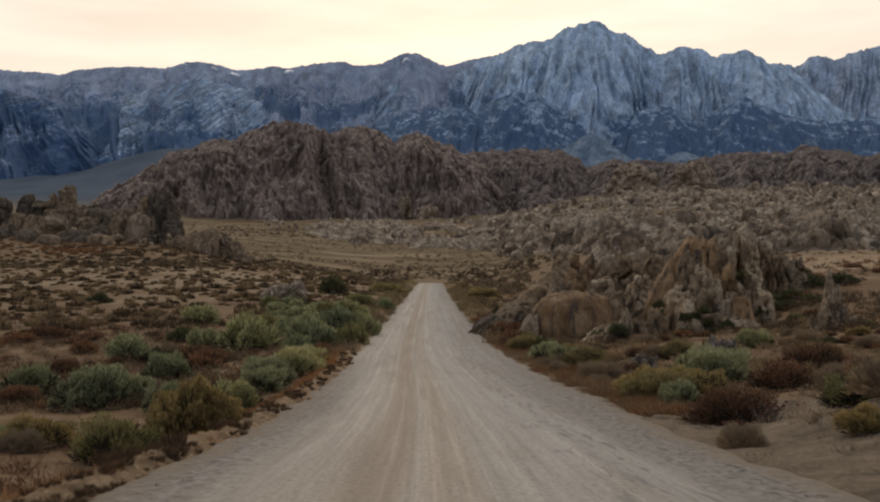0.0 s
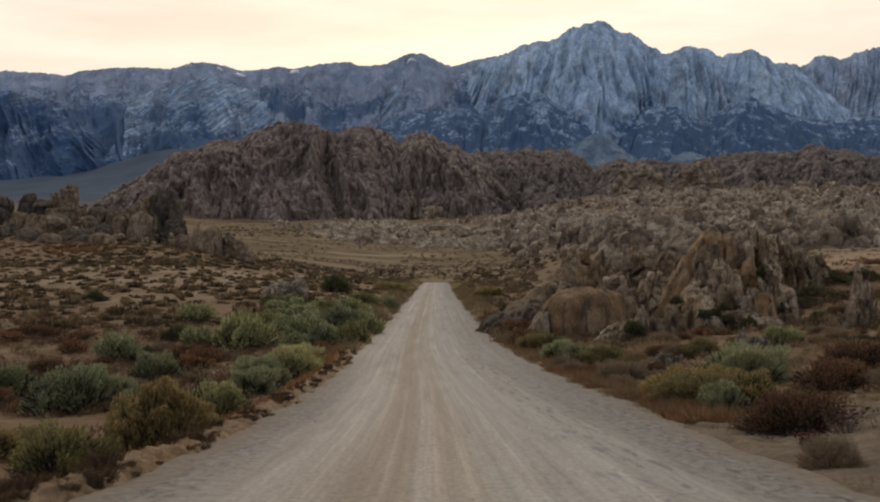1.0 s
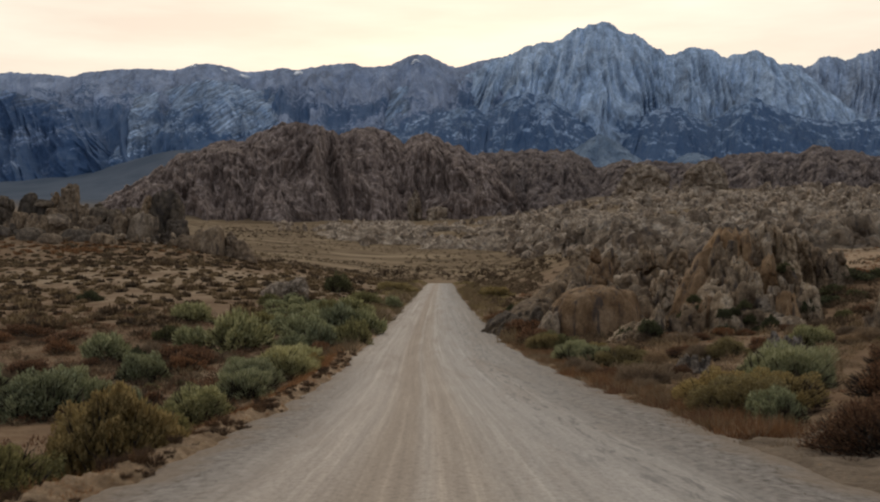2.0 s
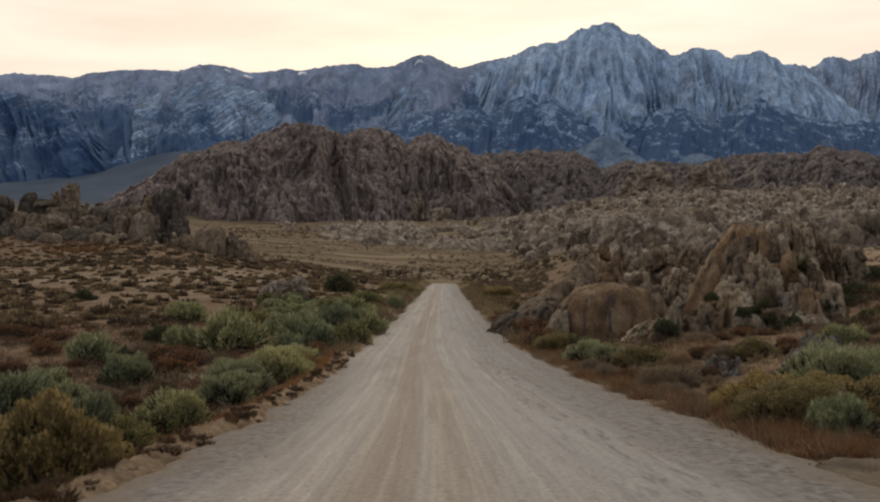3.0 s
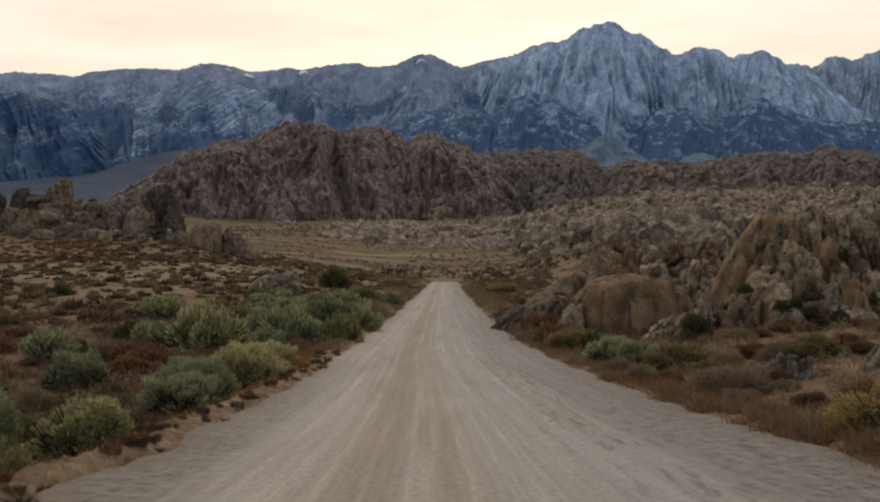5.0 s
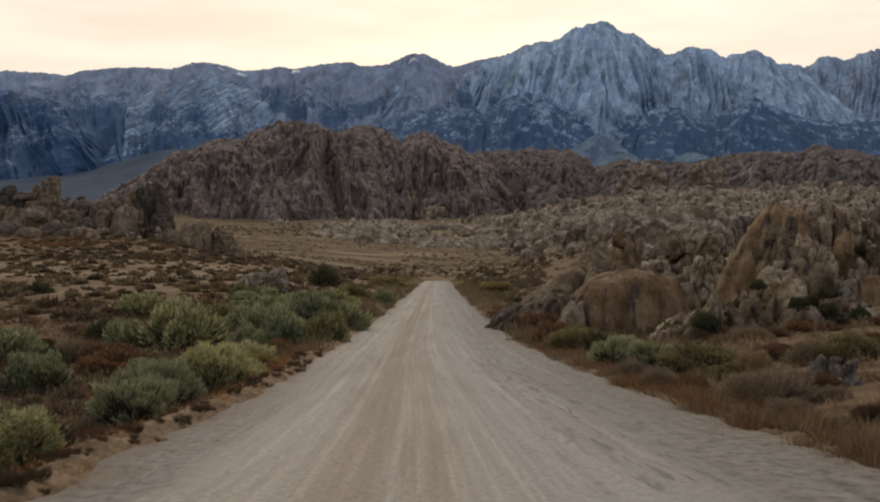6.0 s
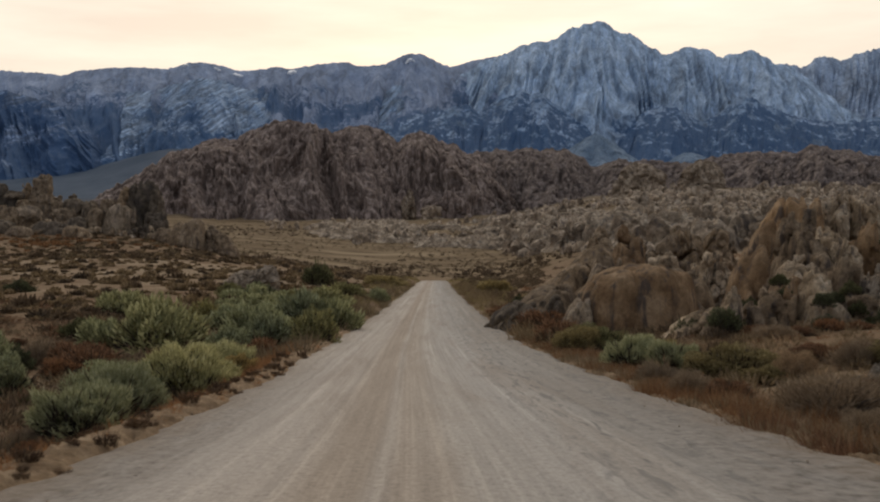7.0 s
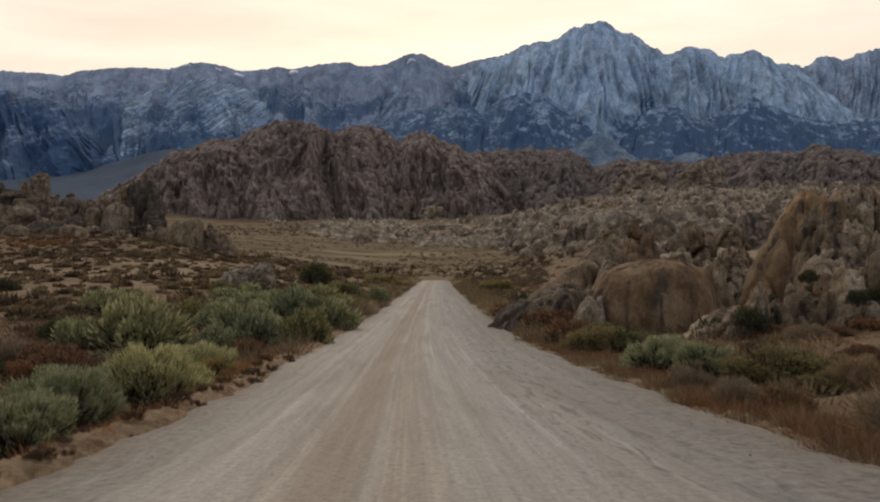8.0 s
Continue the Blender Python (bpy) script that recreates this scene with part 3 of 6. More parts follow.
rzz = road_z(ryy) + crown + ruts + wash + loose - 0.10 * step(0.93, 1.0, np.abs(rs))[None, :]
road_me = sheet("road", rx, ryy, rzz, ROAD)
lane = road_me.uv_layers.new(name="lane")
idx = np.empty(len(road_me.loops), dtype=np.int32)
road_me.loops.foreach_get("vertex_index", idx)
lane.data.foreach_set("uv", np.stack([(off + np.sign(off) * (4.7 - half) * step(0.55, 0.95, np.abs(rs))[None, :]).ravel()[idx], ryy.ravel()[idx]], -1).astype(np.float32).ravel())
road = tagged(new("road", road_me), "straight graded dirt road with pale gravel and wheel tracks", "road", kind="structure")

SAND, dn, dl, db = shade("graded_sand", 0.97)
da = placed(dn, dl, "world", (1, 1, 1))
dc = ramp(dn, dl, noisy(dn, dl, da, 1.6, 7, 0.75, 0.3), (0.36, (0.165, 0.104, 0.055)), (0.5, (0.282, 0.187, 0.105)), (0.64, (0.40, 0.282, 0.168)))
dg = noisy(dn, dl, da, 22.0, 6, 0.8)
dl.new(mixed(dn, dl, 0.7, dc, ramp(dn, dl, dg, (0.36, 0.7), (0.64, 1.2)), "MULTIPLY"), db.inputs["Base Color"])
relief(dn, dl, db, dg, 0.8, 0.06)


def berm(name, label, side, y0, y1, wide, seed):
    """Sand thrown up by the grader along the road edge, fading into the ground behind."""
    y = np.repeat((np.geomspace(20, 20 + y1 - y0, 1700) - 20 + y0)[:, None], 40, 1)
    s = np.repeat(np.linspace(-0.5, 1, 40)[None, :], 1700, 0)
    out = s * wide * (1 + 0.35 * vnoise(y * 0.7, 2.0, 0, seed))
    x = road_x(y) + side * (road_half(y, side) + out)
    z = ground_z(x, y) + 0.085 + 0.035 * fbm(x * 5, y * 5, 0, 2, seed + 1, 0.6) + 0.018 * fbm(x * 3.1, y * 2.7, 0, 3, seed + 9, 0.6) + 0.026 * fbm(x * 16, y * 16, 0, 3, seed + 5, 0.7) - 0.14 * step(0.65, 1.0, s + 0.2 * vnoise(y * 1.3, x * 2, 0, seed + 3)) - 0.10 * step(-0.1, -0.5, s + 0.4 * fbm(x * 2.4, y * 1.1, 0, 4, seed + 7, 0.65)) - 0.35 * (step(y0 + 4, y0, y) + step(y1 - 6, y1, y))
    return tagged(new(name, sheet(name, x, y, z, SAND)), label, "berm", kind="structure")


berm("berm_left", "low berm of loose orange sand along the road", -1, -5, 105, 1.35, 51)
berm("berm_right", "low edge of loose tan sand beside the road", 1, 27, 105, 0.5, 57)

BANK, kn, kl, kb = shade("gritty_sand", 0.97)
ka = placed(kn, kl, "world", (1, 1, 1))
kc = ramp(kn, kl, noisy(kn, kl, ka, 0.9, 7, 0.7, 0.4), (0.34, (0.125, 0.088, 0.055)), (0.5, (0.215, 0.157, 0.103)), (0.66, (0.30, 0.227, 0.155)))
kg = noisy(kn, kl, ka, 13.0, 6, 0.8)
kl.new(mixed(kn, kl, 0.8, kc, ramp(kn, kl, kg, (0.36, 0.5), (0.64, 1.3)), "MULTIPLY"), kb.inputs["Base Color"])
relief(kn, kl, kb, kg, 0.9, 0.08)


def sand_bank(name, label, y0, y1, o0, o1):
    """Bare bank of blown sand beside the road."""
    y = np.repeat(np.linspace(y0, y1, 150)[:, None], 110, 1)
    s = np.repeat(np.linspace(0, 1, 110)[None, :], 150, 0)
    t = (y - y0) / (y1 - y0)
    x = road_x(y) + road_half(y, 1) + o0 + (o1 - o0) * s
    rim = np.minimum(np.minimum(s, 1 - s) * 9, np.minimum(t, 1 - t) * 9) + 0.9 * fbm(x / 0.9, y / 1.6, 0, 4, 91)
    z = ground_z(x, y) + 0.07 - 0.16 * step(0.9, 0.1, rim) + 0.03 * fbm(x * 1.7, y * 1.7, 0, 3, 92)
    return tagged(new(name, sheet(name, x, y, z, BANK)), label, "sand bank", kind="structure")


sand_bank("sand_bank", "bare bank of pale sand beside the road", 6, 31, -1.7, 10)



def sand_flat(name, label, y0, y1, u0, u1):
    """Open pale sand on the slope behind the crag, thinning out at its rim."""
    y = np.repeat(np.linspace(y0, y1, 120)[:, None], 120, 1)
    u = np.repeat(np.linspace(u0, u1, 120)[None, :], 120, 0)
    x = u * y
    rim = np.minimum(np.minimum(u - u0, 0.2) / (u1 - u0) * 7, np.minimum(y - y0, y1 - y) / (y1 - y0) * 7) + 0.5 * fbm(x / 5, y / 8, 0, 3, 97)
    z = ground_z(x, y) + 0.12 - 0.5 * step(0.9, 0.1, rim) + 0.04 * fbm(x / 2, y / 2, 0, 3, 98)
    return tagged(new(name, sheet(name, x, y, z, SAND)), label, "sand", kind="structure")


sand_flat("sand_flat", "open flat of pale sand behind the crag", 112, 205, 0.305, 0.47)

# ---- mountains and rock hills ----
CREST_LEFT = ((-1954, 679), (-1845, 719), (-1714, 736), (-1583, 727), (-1484, 719), (-1408, 736), (-1298, 745), (-1189, 747), (-1058, 743), (-1003, 762), (-949, 769), (-894, 762), (-796, 736), (-708, 740), (-654, 749), (-588, 743), (-490, 758), (-376, 769), (-337, 754), (-238, 756), (-184, 784), (-140, 800), (-92, 802), (-42, 778), (24, 747), (101, 771), (188, 791), (297, 789), (428, 723))
CREST_PEAK = ((-467, 471), (-300, 513), (-133, 565), (13, 648), (117, 719), (200, 757), (304, 798), (377, 807), (419, 823), (461, 853), (513, 867), (555, 878), (596, 884), (628, 857), (655, 836), (684, 840), (722, 815), (763, 790), (795, 769), (836, 759), (878, 782), (913, 790), (972, 777), (1024, 752), (1066, 765), (1139, 773), (1180, 759), (1226, 727), (1285, 715), (1368, 648), (1493, 565), (1660, 492), (1910, 460))
CREST_FAR = ((1235, 725), (1348, 782), (1393, 777), (1461, 786), (1495, 807), (1529, 816), (1563, 807), (1608, 809), (1642, 820), (1687, 834), (1721, 850), (1773, 859), (1890, 884), (2026, 850))
CREST_SLABS = ((-1477, 230), (-1358, 360), (-1275, 460), (-1205, 545), (-1120, 590), (-1020, 598), (-931, 625), (-871, 642), (-792, 635), (-713, 603), (-627, 591), (-554, 533), (-445, 486), (-286, 408), (-167, 339))
CREST_DARK = ((-1780, 600), (-1640, 570), (-1541, 580), (-1415, 545), (-1344, 522), (-1256, 505), (-1192, 478), (-1150, 432), (-1110, 400), (-1072, 355), (-1052, 300), (-1030, 250), (-1010, 215))
CREST_KNOB = ((-420, 434), (-346, 500), (-269, 552), (-209, 604), (-153, 622), (-98, 608), (-32, 572), (32, 532), (123, 454))
CREST_WOODS = ((-315, 360), (-206, 421), (-98, 465), (-7, 486), (69, 497), (119, 479), (181, 512), (242, 540), (297, 533), (364, 504), (427, 463), (490, 432), (545, 381), (590, 309))
CREST_FOREST = ((445, 309), (517, 381), (581, 425), (626, 465), (698, 497), (762, 479), (825, 443), (876, 465), (933, 508), (988, 522), (1042, 497), (1114, 465), (1196, 446), (1277, 436), (1350, 457), (1476, 450), (1657, 399))
CREST_HILL = ((-631, 89), (-596, 116), (-541, 149), (-511, 166), (-482, 189), (-442, 199), (-412, 211), (-362, 211), (-337, 223), (-312, 238), (-283, 243), (-233, 243), (-215, 232), (-198, 221), (-183, 229), (-133, 230), (-99, 228), (-82, 211), (-54, 223), (-24, 221), (6, 205), (46, 191), (86, 161), (125, 116), (145, 76))
CREST_RIDGE = ((-25, 138), (17, 185), (59, 202), (121, 202), (184, 204), (226, 198), (278, 179), (320, 187), (372, 190), (424, 185), (466, 180), (498, 192), (539, 200), (581, 196), (633, 200), (686, 210), (727, 204), (780, 192), (853, 200), (957, 209))


def joints3(x, y, z, seed, gap=0.075):
    """Cells of jointed rock: a random offset for each cell, and the nearness of a joint (0 far, 1 on it)."""
    ix, iy, iz = np.floor(x), np.floor(y), np.floor(z)
    f1, f2 = np.full(x.shape, 9.0), np.full(x.shape, 9.0)
    own = np.zeros(x.shape)
    for a in (-1, 0, 1):
        for b in (-1, 0, 1):
            for c in (-1, 0, 1):
                cx, cy, cz = ix + a, iy + b, iz + c
                d = np.sqrt(sum((k + 0.5 + 0.48 * lattice(cx, cy, cz, seed + q) - p) ** 2 for q, (k, p) in enumerate(((cx, x), (cy, y), (cz, z)))))
                near = d < f1
                f2 = np.where(near, f1, np.minimum(f2, d))
                own = np.where(near, lattice(cx, cy, cz, seed + 7), own)
                f1 = np.where(near, d, f1)
    return own, np.exp(-(f2 - f1) / gap)


def massif(name, crest, y_foot, y_crest, z_foot, material, cols, rows, ribs, deep, jag, seed, bow=1.25, fine=0.5, fan=250, snow=(), cell=0):
    """A mountain front: a foot line, a crest line, and ribs and gullies that follow the fall line between them."""
    cx, cz = np.array(crest, float).T
    x0 = np.linspace(cx[0], cx[-1], cols)
    top = np.interp(x0, cx, cz)
    wide = max(3, int(cols * 0.09)) | 1
    pad = np.pad(top, wide // 2, mode="edge")
    tilt = np.gradient(np.convolve(pad, np.ones(wide) / wide, "valid"), x0)
    top = top + jag * fbm(x0 / (jag * 5), seed * 1.7, 0, 4, seed, 0.6)
    v = np.concatenate([np.linspace(0, 1, rows), np.linspace(1.02, 1.25, 8)])
    vv, xx = np.meshgrid(v, x0, indexing="ij")
    rise = np.clip(vv, 0, 1) ** bow - 1.6 * np.clip(vv - 1, 0, 1)
    lean = y_foot + (y_crest - y_foot) * vv
    xs = xx * lean / y_crest
    z = z_foot + (top[None, :] - z_foot) * rise
    q = xx + fan * tilt[None, :] * (1 - np.clip(vv, 0, 1)) + 0.35 * ribs * fbm(xx / (ribs * 2), vv * 2.0, 0, 3, seed + 3)
    big = ridged(q / (ribs * 2.2), vv * 0.7, 0, 2, seed + 5, 0.45)
    small = ridged(q / (ribs * 0.5), vv * 1.5, 0, 3, seed + 9, 0.55)
    notch = ridged(q / (ribs * 1.1), vv * 5.0, 0, 2, seed + 21, 0.5)
    mask = step(0.0, 0.12, vv) * (1 - 0.9 * step(0.7, 1.0, vv))
    push = deep * (1.0 * (big - 0.45) + fine * (small - 0.45) + 0.22 * (notch - 0.45)) * mask
    tiny = deep * 0.16 * fine * fbm(q / (ribs * 0.12), vv * 12, 0, 3, seed + 13) * step(0.0, 0.1, vv) * (1 - 0.7 * step(0.9, 1.0, vv))
    if cell:
        for size, far in ((cell, 0.34), (cell * 0.45, 0.3)):
            own, seam = joints3(q / size, lean / (size * 3), z / (size * 4.5), seed + 17, 0.09)
            tiny = tiny + size * far * (0.8 * own - 1.3 * seam) * step(0.0, 0.06, vv) * (1 - 0.6 * step(0.85, 1.0, vv))
    y = lean - 0.85 * (push + tiny)
    z = z + 0.35 * (push + tiny)
    ob = new(name, sheet(name, xs, y, z, material))
    for at, up, wide, tall in snow:
        j = np.abs(x0 - at).argmin()
        i = np.abs(v - up).argmin()
        a, b = max(2, int(tall / 2)), max(2, int(wide / 2))
        cut = (slice(i - a, i + a + 1), slice(j - b, j + b + 1))
        edge = np.hypot(*np.meshgrid(np.linspace(-1, 1, 2 * a + 1), np.linspace(-1, 1, 2 * b + 1), indexing="ij"))
        sink = 14 - 24 * step(0.5, 1.1, edge + 0.3 * fbm(xs[cut] / 14, z[cut] / 14, 0, 2, seed))
        part("snow_patch", sheet("snow_patch", xs[cut], y[cut] - sink, z[cut] + 0.3 * sink, SNOW), ob, "small patch of old white snow")
    return ob


tagged(massif("mountain_range", CREST_LEFT, 3150, 4350, 150, RANGE, 560, 200, 70, 80, 2.5, 101, 0.85, 0.4, 420, ((-588, 0.95, 12, 11), (-880, 0.94, 8, 5), (-1000, 0.965, 6, 4), (-800, 0.94, 10, 7), (-130, 0.92, 12, 5))), "granite mountain range coloured blue-grey for haze, with level crest and snow patches", "mountain")
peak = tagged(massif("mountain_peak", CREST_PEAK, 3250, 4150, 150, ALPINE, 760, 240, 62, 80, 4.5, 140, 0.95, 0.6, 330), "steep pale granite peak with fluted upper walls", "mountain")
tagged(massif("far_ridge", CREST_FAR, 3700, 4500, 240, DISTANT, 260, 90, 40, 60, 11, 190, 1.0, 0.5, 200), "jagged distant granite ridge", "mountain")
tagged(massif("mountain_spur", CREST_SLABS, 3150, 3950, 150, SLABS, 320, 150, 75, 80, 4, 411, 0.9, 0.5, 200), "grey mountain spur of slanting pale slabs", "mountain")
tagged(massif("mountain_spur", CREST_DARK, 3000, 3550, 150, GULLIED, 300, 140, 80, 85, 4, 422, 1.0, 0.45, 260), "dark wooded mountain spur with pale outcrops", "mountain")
tagged(massif("mountain_spur", CREST_KNOB, 3200, 4000, 150, SLABS, 200, 120, 50, 50, 5, 433, 0.9, 0.5, 200), "rocky knob below the crest, coloured blue-grey for haze", "mountain")
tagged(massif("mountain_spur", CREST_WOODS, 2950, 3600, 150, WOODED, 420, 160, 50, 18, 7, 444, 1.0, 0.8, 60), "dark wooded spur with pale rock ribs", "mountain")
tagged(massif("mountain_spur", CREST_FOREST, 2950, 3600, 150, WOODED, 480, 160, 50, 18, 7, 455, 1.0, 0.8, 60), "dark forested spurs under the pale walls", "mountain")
hill = tagged(massif("rock_hill", CREST_HILL, 1745, 1980, 20, HILL, 540, 180, 44, 62, 4, 220, 0.85, 0.35, 70, cell=15), "steep brown granite hill with vertical ribs and gullies", "hill")
ridge = tagged(massif("rock_ridge", CREST_RIDGE, 1750, 2080, 20, RIDGE, 520, 140, 40, 44, 5, 260, 0.85, 0.45, 60, cell=13), "long low dark brown rocky ridge", "hill")


# ---- hills of jumbled blocks ----
def blocks(x, y, size, seed):
    """Height of a jumble of split, rounded blocks, 0 to about 1."""
    bend = 0.3 * fbm(x / size, y / size, 0, 2, seed + 60)
    own, seam = joints3(x / size + bend, y / size / 1.25 + bend, 0.5 + 0 * x, seed, 0.12)
    tip = vnoise(x / size * 1.3, y / size, own * 9, seed + 70)
    return np.clip(0.5 + 0.45 * own + 0.3 * tip, 0, 1.3) * (1 - 0.85 * np.sqrt(seam))


def jumble_z(x, y, y0, y1, u0, u1, gate, seed, scale):
    """Height of the jumbled hills, and their share of the land, 0 to 1."""
    u = x / y
    rise = fbm(x / (95 * scale), y / (150 * scale), 0, 3, seed)
    mask = step(gate - 0.12, gate + 0.2, rise) * step(0, 0.03, u - u0 - 0.085 * np.clip((900 - y) / 400, 0, 1) * (u0 > 0)) * step(y0, y0 * 1.12, y) * step(y1, y1 * 0.93, y)
    h = 8 * scale * blocks(x, y, 13 * scale, seed) + 4.5 * scale * blocks(x, y, 5.5 * scale, seed + 9) + 7 * scale * np.maximum(rise, 0)
    near = step(560, 400, y)
    low = 2.6 * blocks(x, y, 4.2, seed + 3) + 1.1 * blocks(x, y, 1.8, seed + 6) + 2.2 * np.maximum(rise, 0)
    return ground_z(x, y) - 2.5 + mask * (h * (1 - near) + (low + 2.0) * near + 0.6), mask


HILLS = {"rocky_hill": (235, 1700, 0.035, 0.46, -0.45, 611, 1.0), "rocky_rise": (760, 1650, -0.13, 0.06, 0.12, 640, 0.8)}


def rocky_land(name, label, rows, cols):
    y0, y1, u0, u1 = HILLS[name][:4]
    y = np.repeat(np.geomspace(y0, y1, rows)[:, None], cols, 1)
    x = np.repeat(np.linspace(u0, u1, cols)[None, :], rows, 0) * y
    z = jumble_z(x, y, *HILLS[name])[0]
    return tagged(new(name, sheet(name, x, y, z, JUMBLE)), label, "rocky hill")


rocky_land("rocky_hill", "rolling hill of jumbled tan granite blocks", 560, 420)
rise = rocky_land("rocky_rise", "low rise of broken granite on the valley floor", 200, 180)


# ---- rocks ----
def ico(sub):
    bm = bmesh.new()
    bmesh.ops.create_icosphere(bm, subdivisions=sub, radius=1.0)
    v = np.array([p.co[:] for p in bm.verts])
    f = np.array([[p.index for p in q.verts] for q in bm.faces])
    bm.free()
    return v, f


ICO = {k: ico(k) for k in (2, 3, 4, 5, 6)}


def rock_form(seed, sub, cuts=16, blocky=0.4, joints=0.16, lumps=0.07, crisp=1.0):
    """A weathered block about 2 m across: planes split off, worn edges, upright joints."""
    rng = np.random.default_rng(seed)
    v, f = ICO[sub]
    p = v / (np.abs(v) ** 4).sum(1, keepdims=True) ** 0.25 * blocky + v * (1 - blocky)
    for k in range(cuts):
        n = rng.normal(size=3)
        n[2] = n[2] * 0.35 + 0.1
        n /= np.linalg.norm(n)
        over = np.maximum(0, p @ n - rng.uniform(0.42, 0.85))
        p = p - over[:, None] * n * crisp
    s = seed * 3.7
    swell = lumps * fbm(p[:, 0] * 1.6 + s, p[:, 1] * 1.6, p[:, 2] * 1.1, 4, seed, 0.55)
    grain = 0.035 * fbm(p[:, 0] * 6, p[:, 1] * 6 + s, p[:, 2] * 3, 3, seed + 70, 0.6)
    bend = 0.3 * fbm(p[:, 0] * 2, p[:, 1] * 2, p[:, 2] * 2 + s, 2, seed + 80)
    own, seam = joints3(p[:, 0] * 1.5 + s + bend, p[:, 1] * 1.5 + bend, p[:, 2] * 0.75, seed + 40)
    return p * (1 + swell + grain + 0.4 * joints * own - joints * seam)[:, None], f


def rock_mesh(name, seed, sub, material, **how):
    v, f = rock_form(seed, sub, **how)
    return mesh_of(name, v, f, material)


KINDS, SMALL = {}, {}
for label, material in (("tan", TAN), ("brown", BROWN), ("grey", GREY), ("dark", DARK)):
    KINDS[label] = [rock_mesh("rock_" + label, 11 * k + len(label), 4, material, blocky=0.3 + 0.1 * (k % 3), joints=0.2 if k % 2 else 0.1) for k in range(6)]
    SMALL[label] = [rock_mesh("rock_" + label, 11 * k + len(label), 3, material, blocky=0.3 + 0.1 * (k % 3), joints=0.2 if k % 2 else 0.1) for k in range(6)]
PALE_ROUND = rock_mesh("boulder", 302, 5, GREY_CRAG, cuts=4, blocky=0.1, joints=0.05, lumps=0.12, crisp=0.6)
rng = np.random.default_rng(7)


def outcrop(name, label, x, y, w, d, h, count, kinds, tall=1.3, lean=12, size=(0.16, 0.34), base=None, crest=0.6, spin=0):
    """Many joined blocks heaped to a width, depth and height, on one base."""
    z0 = float(ground_z(x, y)) if base is None else base
    root = tagged(new(name), label, "rock outcrop")
    root.location = (x, y, z0)
    c, s0 = math.cos(radians(spin)), math.sin(radians(spin))
    for _ in range(count):
        a, r = rng.uniform(0, 2 * math.pi), math.sqrt(rng.uniform(0, 1))
        px, py = r * math.cos(a) * w / 2, r * math.sin(a) * d / 2
        px, py = c * px - s0 * py, s0 * px + c * py
        env = max(0.05, 1 - r ** 2.2) ** crest * (0.75 + 0.4 * float(vnoise((x + px) / (0.2 * w), (y + py) / (0.2 * d), 0, 55)))
        s = rng.uniform(*size) * min(w, d, 2.2 * h)
        top = h * env * rng.uniform(0.75, 1.05)
        sz = max(s * tall * rng.uniform(0.7, 1.4), 0.4 * s)
        gz0 = float(ground_z(x + px, y + py)) - z0
        zc = max(top - sz * 0.85, 0.2 * sz + gz0)
        while True:
            kind = kinds[rng.integers(len(kinds))]
            pool = (KINDS if s > 0.5 and y < 85 or s > 3.5 else SMALL)[kind]
            b = part("block", pool[rng.integers(len(pool))], root)
            b.matrix_basis = pose(px, py, zc, rng.normal(0, lean), rng.normal(0, lean), rng.uniform(0, 360)) @ Matrix.Diagonal((s, s * rng.uniform(0.6, 1.2), sz, 1))
            if zc - sz * 0.7 <= gz0:
                break
            zc -= sz * 1.1
            s *= 1.1
    return root


